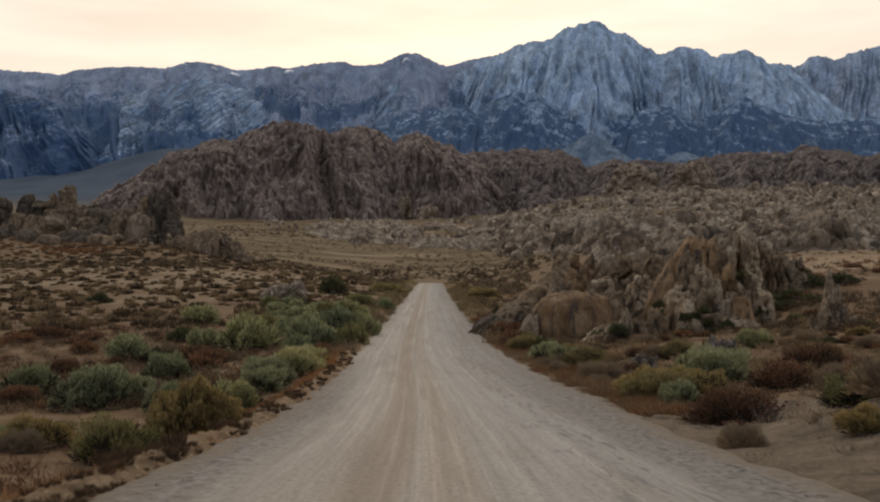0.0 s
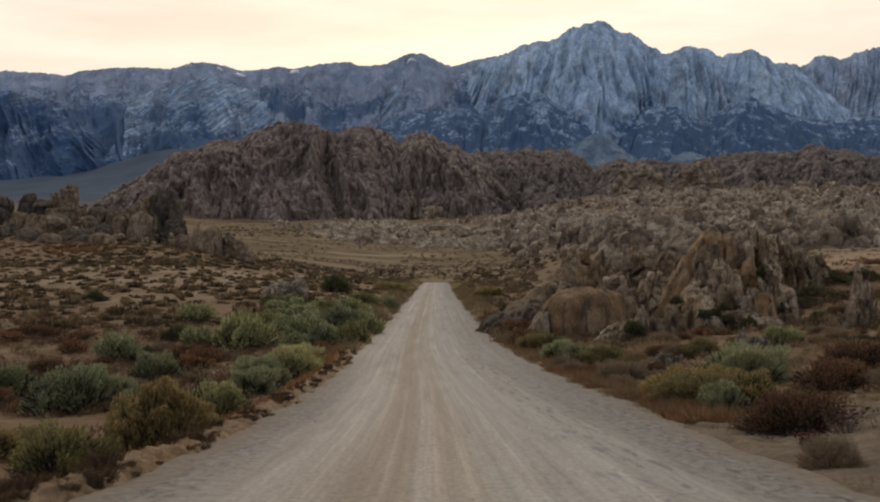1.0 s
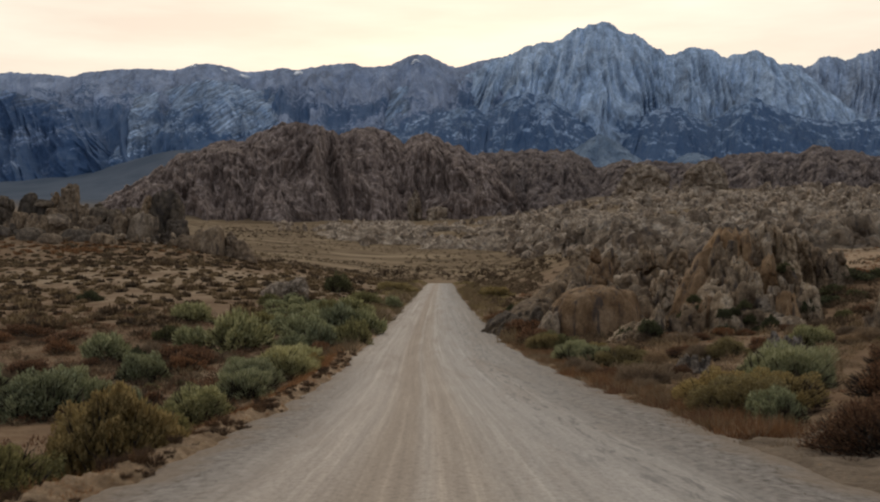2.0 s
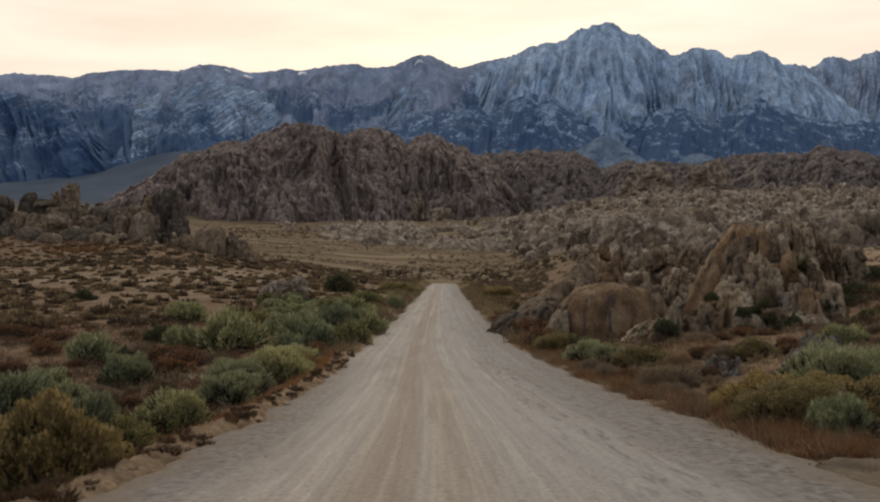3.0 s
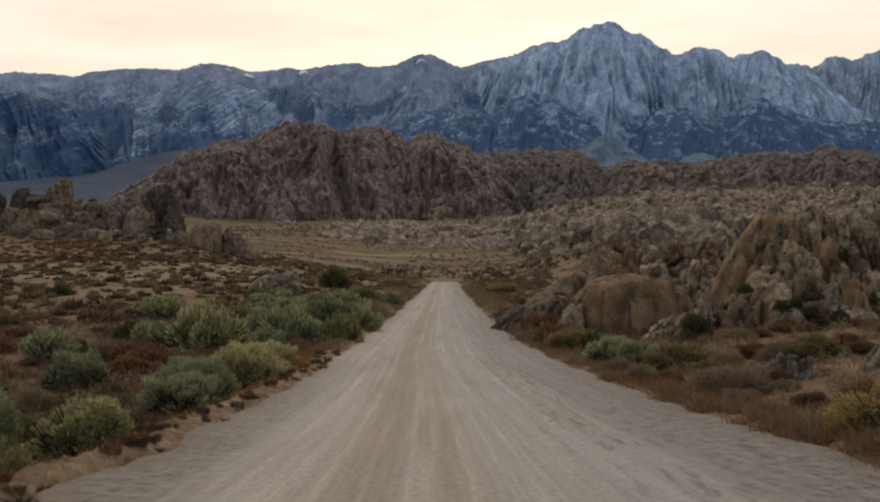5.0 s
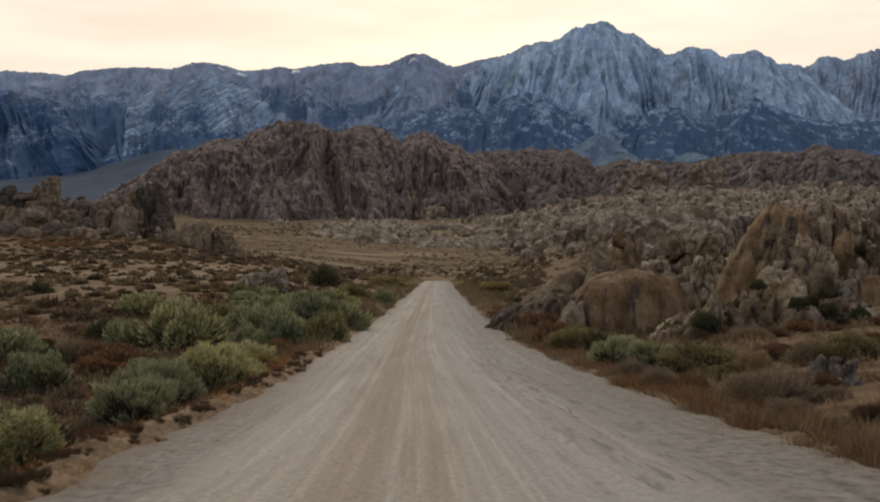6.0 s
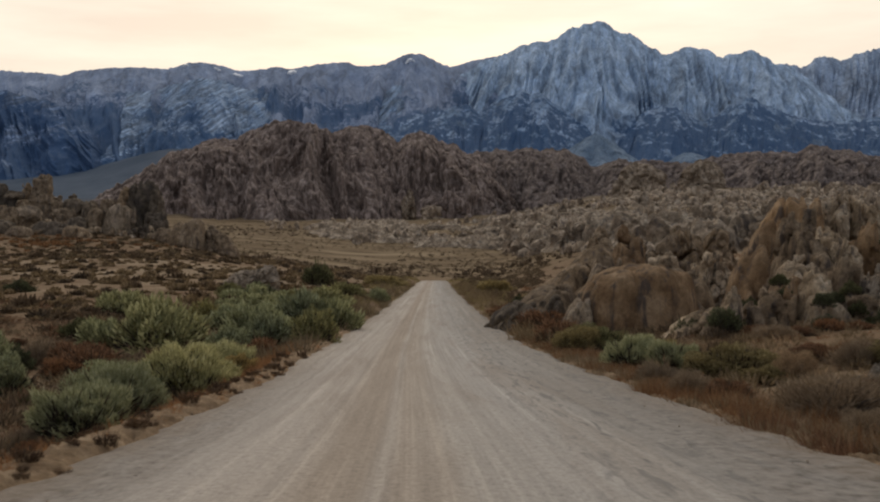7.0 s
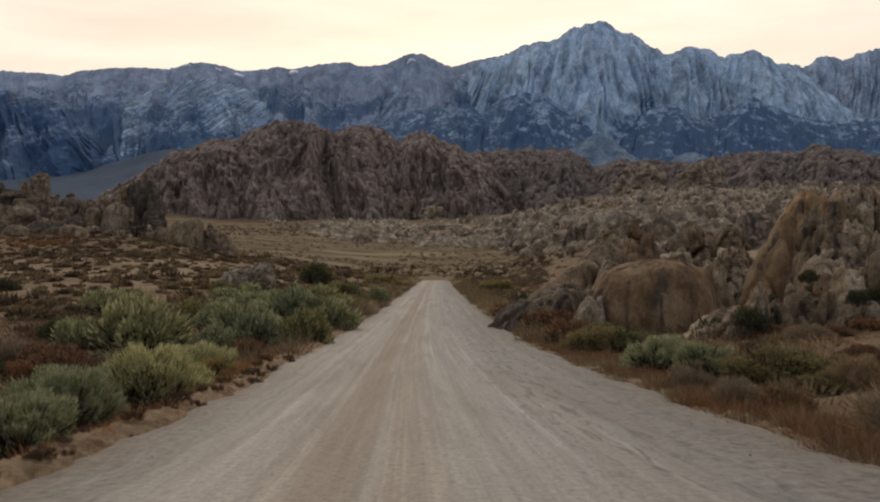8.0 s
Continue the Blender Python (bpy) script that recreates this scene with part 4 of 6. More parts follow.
def buttress(root, x, y, w, d, h, material, seed, cell=1.6, spin=0, power=2.6, lean=(0, 0), fine=(124, 76), name="buttress", rugged=1.0, tall=3.4, gap=0.06, swell=0.6, peaky=0.05, cuts=12):
    """A standing mass of jointed rock under root, at a plan place, set into the ground."""
    g = np.random.default_rng(seed)
    th = np.linspace(0, 2 * math.pi, fine[0], endpoint=False)
    v = np.linspace(-0.12, 1, fine[1])
    vv, tt = np.meshgrid(v, th, indexing="ij")
    up = np.clip(vv, 0, 1)
    r = (1 - up ** power) ** (1 / power)
    out = 1 + swell * 0.32 * vnoise(np.cos(tt) * 1.6 + seed, np.sin(tt) * 1.6, up * 1.2, seed) + swell * 0.18 * vnoise(np.cos(tt) * 4 + seed, np.sin(tt) * 4, up * 2, seed + 1)
    px, py = 0.5 * w * r * out * np.cos(tt), 0.5 * d * r * out * np.sin(tt)
    pz = h * vv * (1 + peaky * fbm(px / (0.3 * w) + seed, py / (0.3 * d), 0, 3, seed + 2))
    px, py = px + lean[0] * pz, py + lean[1] * pz
    for _ in range(cuts):
        n = g.normal(size=3) * (1, 1, 0.45) + (0, 0, 0.1)
        n /= np.linalg.norm(n)
        limit = g.uniform(0.68, 1.0)
        over = np.maximum(0, px / (0.5 * w) * n[0] + py / (0.5 * d) * n[1] + (2 * pz / h - 1) * n[2] - limit) * (vv > 0.02)
        px, py, pz = px - over * n[0] * 0.5 * w, py - over * n[1] * 0.5 * d, pz - over * n[2] * 0.5 * h
    for size, deep in ((cell, 0.34), (cell * 0.45, 0.2)):
        bend = 0.22 * fbm(px / size, py / size, pz / size, 2, seed + 5)
        own, seam = joints3(px / size + bend, py / size + bend, pz / (size * tall), seed + 11, gap)
        push = rugged * size * deep * (1.0 * own - 1.9 * seam) + 0.05 * size * fbm(px * 3 / size, py * 3 / size, pz * 1.2 / size, 4, seed + 6, 0.6)
        steep = np.clip(up, 0, 1) ** 3
        px, py = px + push * np.cos(tt) * (1 - 0.6 * steep), py + push * np.sin(tt) * (1 - 0.6 * steep) * d / max(w, d)
        pz = pz + push * steep * 0.5
    c, s = math.cos(radians(spin)), math.sin(radians(spin))
    px, py = c * px - s * py, s * px + c * py
    x0, y0, z0 = root.location
    pz = pz + float(ground_z(x, y)) - z0
    k = np.arange(vv.size).reshape(vv.shape)
    k = np.concatenate([k, k[:, :1]], 1)
    quads = np.stack([k[:-1, :-1], k[:-1, 1:], k[1:, 1:], k[1:, :-1]], -1).reshape(-1, 4)
    return part(name, mesh_of(name, np.stack([px + x - x0, py + y - y0, pz], -1).reshape(-1, 3), quads, material), root)


def skin(field, origin, res):
    """The surface where a sampled field passes zero, as points and quads."""
    inside = field < 0
    shape = [n - 1 for n in field.shape]
    corner = [(a, b, c) for a in (0, 1) for b in (0, 1) for c in (0, 1)]
    total = sum(inside[a:a + shape[0], b:b + shape[1], c:c + shape[2]].astype(np.int8) for a, b, c in corner)
    cells = np.argwhere((total > 0) & (total < 8))
    at, hits = np.zeros((len(cells), 3)), np.zeros(len(cells))
    for a in corner:
        for axis in range(3):
            if a[axis]:
                continue
            b = tuple(a[q] + (q == axis) for q in range(3))
            fa = field[tuple((cells + a).T)]
            fb = field[tuple((cells + b).T)]
            cross = (fa < 0) != (fb < 0)
            share = np.where(cross, fa / np.where(cross, fa - fb, 1), 0)
            spot = np.array(a, float) + share[:, None] * (np.array(b) - a)
            at, hits = at + spot * cross[:, None], hits + cross
    points = (cells + at / hits[:, None]) * res + origin
    number = np.full(shape, -1, dtype=np.int64)
    number[tuple(cells.T)] = np.arange(len(cells))
    quads = []
    for axis in range(3):
        u, v = (axis + 1) % 3, (axis + 2) % 3
        lo, hi = [slice(None)] * 3, [slice(None)] * 3
        lo[axis], hi[axis] = slice(0, -1), slice(1, None)
        a, b = inside[tuple(lo)], inside[tuple(hi)]
        edges = np.argwhere(a != b)
        edges = edges[(edges[:, u] > 0) & (edges[:, v] > 0) & (edges[:, u] < shape[u]) & (edges[:, v] < shape[v])]
        out = a[tuple(edges.T)]
        ring = []
        for du, dv in ((-1, -1), (0, -1), (0, 0), (-1, 0)):
            e = edges.copy()
            e[:, u] += du
            e[:, v] += dv
            ring.append(number[tuple(e.T)])
        q = np.stack(ring, -1)
        quads.append(np.where(out[:, None], q, q[:, ::-1]))
    return points, np.concatenate(quads)


def carved(root, name, forms, material, res, cell, rugged, tall, seed):
    """Standing rock split by joints: blocks cut by planes, grown together, each joint cell a little proud or set back. forms: x, y, width, depth, top, roundness, lean."""
    g = np.random.default_rng(seed)
    f = np.array(forms)
    foot = ground_z(f[:, 0], f[:, 1])
    reach = np.abs(f[:, 6]) * (f[:, 4] - foot)
    pad = 3 * res + 0.35 * cell
    lo = np.array([(f[:, 0] - 0.62 * f[:, 2] - reach).min() - pad, (f[:, 1] - 0.62 * f[:, 3]).min() - pad, foot.min() - 1.2 - 2 * res])
    hi = np.array([(f[:, 0] + 0.62 * f[:, 2] + reach).max() + pad, (f[:, 1] + 0.62 * f[:, 3]).max() + pad, f[:, 4].max() + pad])
    axes = [np.arange(a, b + res, res) for a, b in zip(lo, hi)]
    x, y, z = np.meshgrid(*axes, indexing="ij")
    field = np.full(x.shape, 9.0)
    bend = 0.16 * cell
    wx = x + bend * fbm(x / (1.7 * cell), y / (1.7 * cell), z / (2.4 * cell), 2, seed + 1)
    wy = y + bend * fbm(x / (1.7 * cell) + 31, y / (1.7 * cell), z / (2.4 * cell), 2, seed + 2)
    for (x0, y0, w, d, peak_z, power, lean), z0 in zip(f, foot):
        h = max(1.05 * (peak_z - z0), 0.5)
        up = z - z0
        px, py, pz = (wx - x0 - lean * (up - 0.5 * h)) / (0.5 * w), (wy - y0) / (0.5 * d), up / h
        size = 0.5 * min(w, d, 1.6 * h)
        soft = (np.abs(px) ** power + np.abs(py) ** power + np.clip(pz, 0, 3) ** power) ** (1 / power) - 1
        head = np.clip(1 - 0.95 / power ** 0.9, 0.25, 0.95)
        cut = np.full(x.shape, -9.0)
        for k in range(8):
            a = 2 * math.pi * (k + g.uniform(-0.3, 0.3)) / 8
            limit = g.uniform(0.86, 1.12)
            slope = limit - head * g.uniform(0.7, 1.15)
            n = math.hypot(1, slope)
            cut = np.maximum(cut, (px * math.cos(a) + py * math.sin(a) + slope * pz - limit) / n)
        for k in range(3):
            a, t = g.uniform(0, 6.28), g.uniform(0.05, 0.45)
            cut = np.maximum(cut, (px * math.cos(a) * t + py * math.sin(a) * t + pz - g.uniform(0.88, 1.0)) / math.hypot(1, t))
        hard = np.clip(rugged * 1.6, 0, 1)
        field = np.minimum(field, size * (cut * hard + soft * (1 - hard)))
    band = np.abs(field) < 0.7 * cell
    bx, by, bz = wx[band], wy[band], z[band]
    push = np.zeros(bx.shape)
    for size, deep in ((cell, 0.26), (cell * 0.42, 0.15)):
        own, seam = joints3(bx / size + 3.1 * seed, by / size, bz / (size * tall), seed + 11, 0.06)
        push = push + rugged * size * deep * (0.8 * own - 2.2 * seam)
    push = push + (0.02 + 0.05 * rugged) * cell * fbm(bx * 2.4 / cell, by * 2.4 / cell, bz * 1.6 / cell, 3, seed + 6, 0.6)
    field[band] -= push
    v, q = skin(field, lo, res)
    piece = np.arange(len(v))
    for _ in range(400):
        old = piece.copy()
        np.minimum.at(piece, q, piece[q].min(1)[:, None] + np.zeros(4, int))
        piece = piece[piece]
        if (piece == old).all():
            break
    main = np.bincount(piece).argmax()
    q = q[piece[q[:, 0]] == main]
    used = np.flatnonzero(piece == main)
    place = np.zeros(len(v), int)
    place[used] = np.arange(len(used))
    return part(name, mesh_of(name, v[used] - np.array(root.location), place[q], material), root)


def carve_all(rows, res, calm):
    for root, x, y, w, d, peak_z, stone_kind, seed, cell, power, lean, name, rugged, tall in rows:
        carved(root, name, [(x, y, w, d, peak_z, power, lean)], stone_kind, res, cell, rugged * calm, tall, seed)


def boulder(name, label, x, y, w, d, h, me, spin=0, lean=(0, 0), sink=0.25, base=None):
    z0 = float(ground_z(x, y)) if base is None else base
    b = tagged(new(name, me), label, "boulder")
    b.matrix_basis = pose(x, y, z0 + h * (0.5 - sink), lean[0], lean[1], spin) @ Matrix.Diagonal((w / 2, d / 2, h / 2 * (1 + sink), 1))
    return b


# masses that stand out from the far slopes
for x, y, w, h, seed in ((-40, 1100, 22, 6, 1), (20, 1050, 18, 6, 2), (48, 1150, 24, 8, 3), (-85, 1250, 26, 7, 4), (-10, 1300, 24, 7, 5)):
    buttress(rise, x, y, w, w * 0.7, h, JUMBLE, 190 + seed, 5, 0, 2.4, fine=(80, 40), name="rock_knob", rugged=0.8, tall=1.5)
buttress(hill, -53, 1772, 20, 22, 50, FIELD, 71, 14, 0, 2.6, fine=(80, 60), name="rock_pillar")
buttress(hill, 12, 1768, 56, 40, 44, HILL, 72, 18, 0, 2.2, fine=(100, 60), name="rock_dome")
buttress(hill, -20, 1766, 40, 30, 22, FIELD, 73, 12, 0, 2.0, fine=(90, 50), name="rock_dome")
buttress(ridge, 300, 1735, 90, 50, 52, FIELD, 74, 13, 0, 1.8, fine=(120, 60), name="rock_knob")
buttress(ridge, 395, 1735, 80, 50, 44, FIELD, 75, 13, 0, 1.8, fine=(120, 60), name="rock_knob")
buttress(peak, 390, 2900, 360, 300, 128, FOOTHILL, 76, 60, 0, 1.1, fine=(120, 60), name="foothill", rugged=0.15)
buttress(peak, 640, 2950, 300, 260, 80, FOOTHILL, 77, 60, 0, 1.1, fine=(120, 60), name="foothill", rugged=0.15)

# beside the road, on its far right bank
big = tagged(new("boulder"), "large rounded tan boulder with vertical cracks beside the road", "boulder")
big.location = (9.6, 84, float(ground_z(9.6, 84)))
dike = outcrop("rock_outcrop", "dark sloping rock ridge rising away from the road", 6.3, 104, 5, 16, 1.0, 30, ("dark", "brown", "dark"), 0.7, 18, (0.12, 0.3), spin=-14)
knoll = outcrop("rock_outcrop", "rust-orange rock knoll behind the roadside boulder", 13.8, 107, 8, 9, 2.0, 46, ("brown", "tan"), 0.9, 16, (0.08, 0.2))
back = outcrop("rock_outcrop", "broken brown rock arching over lower blocks", 20.3, 122, 14, 12, 3.2, 56, ("tan", "brown"), 1.0, 16, (0.08, 0.18))
heap = outcrop("rock_outcrop", "heap of yellowish tan granite blocks", 19.2, 107, 6, 8, 2.8, 60, ("tan", "tan", "brown"), 0.8, 18, (0.08, 0.2))
top = outcrop("rock_outcrop", "smooth orange rock ramp rising to flat-topped blocks", 26.6, 102, 12, 8, 2.0, 40, ("tan", "brown"), 1.0, 14, (0.08, 0.2))
crag = outcrop("rock_outcrop", "tall tan granite crag of upright jointed slabs", 19.7, 81, 10, 7, 1.2, 60, ("tan", "brown", "tan"), 1.0, 16, (0.06, 0.16))
foot = outcrop("rock_outcrop", "leaning slabs at the foot of the crag", 12.5, 77, 5, 3, 0.7, 30, ("tan", "brown"), 0.9, 18, (0.08, 0.2))
ROADSIDE_ROCKS = (
    (big, 9.7, 85, 6.2, 6.5, -1.0, ORANGE, 21, 2.4, 3.0, 0.1, "rounded_face", 0.2, 8),
    (big, 11.6, 86.5, 4.0, 6, -1.2, ORANGE, 22, 1.3, 2.8, 0.0, "cracked_face", 0.35, 8),
    (big, 6.9, 84, 2.6, 4.5, -2.1, TAN, 20, 1.4, 1.8, 0.25, "broken_face", 0.5, 5),
    (big, 13.3, 88, 2.9, 5, -1.6, BROWN, 19, 1.3, 2.0, -0.1, "low_face", 0.7, 2.5),
    (dike, 4.9, 97, 3.8, 9, -3.2, DARK, 31, 1.8, 1.5, 0.35, "dark_face", 0.6, 1.6),
    (dike, 7.2, 103, 5.0, 11, -2.0, BROWN, 32, 2.6, 1.5, 0.45, "sloping_face", 0.3, 2),
    (dike, 9.2, 110, 5.4, 13, -0.5, BROWN_TAN, 30, 3.0, 1.5, 0.5, "sloping_face", 0.25, 2.4),
    (dike, 12.0, 119, 5.1, 13, 1.0, BROWN, 29, 3.0, 1.6, 0.45, "sloping_face", 0.25, 2.4),
    (dike, 13.6, 124, 3.0, 10, 2.0, BROWN_TAN, 28, 2.0, 2.2, 0.1, "top_block", 0.6, 1.6),
    (dike, 7.0, 99, 2.1, 6, -2.5, DARK, 27, 1.5, 1.8, 0.3, "dark_face", 0.7, 1.4),
    (dike, 4.3, 94, 1.7, 5, -3.8, DARK, 26, 1.3, 1.8, 0.2, "dark_face", 0.7, 1.4),
    (knoll, 13.4, 110, 3.5, 8, 1.3, ORANGE, 33, 1.6, 2.0, 0.1, "rock_face", 0.6, 2),
    (knoll, 11.0, 105, 3.1, 7, 0.0, BROWN_TAN, 34, 1.8, 1.7, 0.25, "rock_face", 0.5, 2),
    (knoll, 15.4, 106, 3.6, 7, -0.1, TAN, 14, 1.3, 2.0, 0.0, "rock_face", 0.8, 1.4),
    (knoll, 15.7, 102, 2.8, 6, -0.8, BROWN_TAN, 15, 1.2, 2.0, 0.0, "rock_face", 0.8, 1.4),
    (back, 20.9, 124, 3.8, 8, 1.8, BROWN_TAN, 35, 2.0, 2.0, -0.1, "rock_face", 0.7, 1.6),
    (back, 24.3, 126, 3.8, 8, 2.1, BROWN, 36, 2.0, 2.2, -0.1, "rock_face", 0.7, 1.6),
    (back, 17.8, 120, 3.1, 8, 1.0, BROWN, 38, 1.6, 2.0, 0.1, "rock_face", 0.8, 1.4),
    (back, 17.6, 132, 3.5, 9, 1.3, BROWN, 16, 2.0, 2.0, 0.1, "rock_face", 0.8, 1.4),
    (heap, 19.8, 110, 4.2, 7, 0.0, TAN, 37, 1.1, 1.7, 0.1, "rock_face", 0.9, 1.4),
    (heap, 19.1, 104, 3.3, 6, -0.9, TAN, 17, 1.0, 1.7, 0.0, "rock_face", 0.9, 1.4),
    (top, 20.5, 100, 3.5, 7, 1.8, ORANGE, 43, 2.6, 1.5, 0.35, "ramp", 0.2, 5),
    (top, 22.8, 104, 4.2, 9, 3.5, ORANGE, 44, 2.4, 1.9, 0.28, "ramp", 0.25, 5),
    (top, 24.2, 103, 2.8, 8, 3.4, ORANGE, 45, 1.3, 3.0, 0.04, "top_block", 0.6, 3.5),
    (top, 26.5, 103.5, 2.8, 8, 3.2, TAN, 46, 1.2, 3.0, 0.0, "top_block", 0.7, 3),
    (top, 28.7, 104, 2.6, 8, 3.2, TAN, 54, 1.2, 3.0, 0.0, "top_block", 0.7, 3),
    (top, 30.6, 104, 2.4, 7, 2.6, BROWN_TAN, 24, 1.2, 2.6, -0.05, "top_block", 0.7, 3),
    (top, 32.8, 104.5, 3.1, 7, 1.9, BROWN_TAN, 25, 1.2, 2.2, -0.1, "top_block", 0.7, 2.4),
    (crag, 17.6, 83, 2.8, 4, -0.5, TAN, 140, 0.75, 3.2, 0.2, "slab", 0.8, 5),
    (crag, 19.2, 85, 2.6, 5, 0.3, BROWN_TAN, 141, 0.75, 3.8, 0.08, "slab", 0.8, 5),
    (crag, 20.6, 85.5, 2.3, 5, 0.6, TAN, 142, 0.75, 4.2, 0.03, "slab", 0.8, 5),
    (crag, 21.9, 86, 2.3, 5, 0.7, ORANGE, 143, 0.75, 4.4, 0.0, "slab", 0.8, 5),
    (crag, 23.0, 85.5, 2.4, 5, 0.6, TAN, 144, 0.75, 4.2, -0.04, "slab", 0.8, 5),
    (crag, 23.7, 84.5, 2.0, 4.5, 0.0, BROWN_TAN, 145, 0.75, 3.8, -0.1, "slab", 0.8, 5),
    (crag, 23.9, 83, 1.8, 4, -0.8, TAN, 146, 0.75, 3.4, -0.15, "slab", 0.8, 5),
    (crag, 16.2, 81, 1.9, 4, -1.3, ORANGE, 147, 0.75, 3.1, 0.15, "slab", 0.8, 5),
    (crag, 17.5, 80.5, 2.2, 4, -1.0, TAN, 148, 0.75, 3.4, 0.08, "slab", 0.8, 5),
    (crag, 19.0, 80.8, 2.2, 4, -0.8, BROWN_TAN, 149, 0.75, 3.6, 0.02, "slab", 0.8, 5),
    (crag, 20.4, 80.8, 2.2, 4, -0.9, TAN, 150, 0.75, 3.6, -0.02, "slab", 0.8, 5),
    (crag, 21.5, 80.2, 2.2, 4, -1.2, ORANGE, 151, 0.75, 3.4, -0.08, "slab", 0.8, 5),
    (crag, 17.6, 78.5, 2.7, 3.5, -2.1, TAN, 152, 0.75, 2.9, 0.0, "slab", 0.8, 5),
    (crag, 19.4, 78.5, 2.7, 3.5, -2.2, BROWN_TAN, 153, 0.75, 2.9, 0.0, "slab", 0.8, 5),
    (crag, 21.1, 78.5, 2.7, 3.5, -2.5, TAN, 154, 0.75, 2.9, -0.1, "slab", 0.8, 5),
    (crag, 20.7, 94, 2.2, 6, 2.0, BROWN_TAN, 138, 1.2, 3.0, 0.2, "slab", 0.6, 3),
    (crag, 15.5, 79.5, 1.8, 3.5, -2.0, BROWN_TAN, 139, 0.9, 3.0, 0.1, "slab", 0.8, 2),
    (foot, 11.5, 77.5, 2.7, 3, -2.8, TAN, 47, 1.0, 1.4, 0.5, "leaning_slab", 0.5, 3),
    (foot, 12.7, 77, 1.4, 2.6, -1.9, TAN, 48, 0.8, 2.0, 0.25, "leaning_slab", 0.6, 5),
    (foot, 14.0, 77.8, 1.5, 2.6, -2.6, BROWN_TAN, 39, 0.8, 1.7, 0.0, "leaning_slab", 0.7, 3),
    (foot, 11.6, 75.5, 1.2, 2.4, -3.4, BROWN, 49, 0.8, 1.7, 0.1, "leaning_slab", 0.7, 2),
)
carve_all(ROADSIDE_ROCKS, 0.13, 1.0)
spire = outcrop("rock_outcrop", "narrow pointed tan rock spire on the slope", 25.6, 73, 2.8, 2.2, 0.8, 10, ("tan",), 1.2, 14, (0.2, 0.35))
for x, y, w, h, lean, seed in ((25.0, 73.0, 0.9, 2.3, 0.18, 1), (25.5, 73.2, 0.8, 3.7, 0.03, 2), (25.9, 73.0, 0.9, 2.8, -0.05, 3), (26.4, 73.1, 0.8, 1.7, -0.2, 4), (24.5, 73.1, 0.8, 1.2, 0.3, 5)):
    buttress(spire, x, y, w, 0.9, h, TAN, 180 + seed, 0.5, 30 * seed, 1.7, (lean, 0), (90, 70), "shard", 0.7, 6.0, 0.05, 0.8, 0.1)
snag = outcrop("rock_outcrop", "gnarled grey rock with dark clefts among shrubs", 12.5, 50, 2.0, 1.4, 0.4, 10, ("grey",), 0.9, 22, (0.12, 0.25))
ledge = outcrop("rock_outcrop", "low broken grey rock beside brush", 8.7, 49, 1.8, 1.0, 0.3, 10, ("grey",), 0.8, 25, (0.14, 0.3))
for root, x, y, w, d, h, lean, seed in (
        (snag, 11.7, 49.8, 0.9, 1.3, 0.7, 0.5, 151), (snag, 12.2, 50.1, 1.1, 1.5, 1.15, 0.45, 152), (snag, 12.8, 50.0, 1.1, 1.4, 1.05, 0.35, 153), (snag, 13.4, 50.2, 1.0, 1.2, 0.75, 0.3, 154),
        (ledge, 8.2, 49.0, 0.9, 0.8, 0.45, 0.7, 161), (ledge, 8.7, 49.0, 1.1, 0.9, 0.72, 0.6, 162), (ledge, 9.2, 49.0, 0.9, 0.8, 0.55, 0.5, 163)):
    carved(root, "slab", [(x, y, w, d, h + float(ground_z(x, y)), 2.2, lean)], GNARLED, 0.04, 0.22, 1.8, 4.0, seed)
slab = outcrop("rock_outcrop", "pale weathered rock on the sandy slope", -20.0, 139, 7, 5, 0.9, 16, ("tan",), 0.8, 20, (0.14, 0.3))
buttress(slab, -21.0, 140, 4.0, 3, 2.2, PALE_GREY, 53, 0.9, 0, 1.8, (0.45, 0), rugged=0.8)
buttress(slab, -18.6, 140, 3.6, 3, 2.9, PALE_GREY, 52, 0.8, 0, 1.6, (0.3, 0), rugged=0.8)

# the heap of boulders on the rise across the sand
tower = outcrop("rock_outcrop", "tan boulder tower with a square cap block", -122.2, 362, 10, 9, 5, 26, ("brown", "tan"), 0.9, 16, (0.1, 0.22))
long_heap = outcrop("rock_outcrop", "long heap of dark brown boulders", -138.2, 360, 26, 14, 5, 60, ("brown", "dark"), 0.8, 18, (0.08, 0.18))
summit = outcrop("rock_outcrop", "dark crag with a leaning summit block", -92.1, 360, 22, 14, 5, 60, ("dark", "brown", "tan"), 0.9, 18, (0.08, 0.18))
saddle = outcrop("rock_outcrop", "low saddle of broken rock between two crags", -112.0, 360, 20, 14, 6, 60, ("brown", "tan"), 0.8, 18, (0.08, 0.2))
shelf = outcrop("rock_outcrop", "low rounded rock shelves under the crags", -119.6, 348, 34, 8, 1.6, 46, ("brown", "dark"), 0.6, 14, (0.12, 0.3))
dome = tagged(new("boulder"), "big smooth tan boulder split by dark clefts", "boulder")
dome.location = (-71.6, 346, float(ground_z(-71.6, 346)))
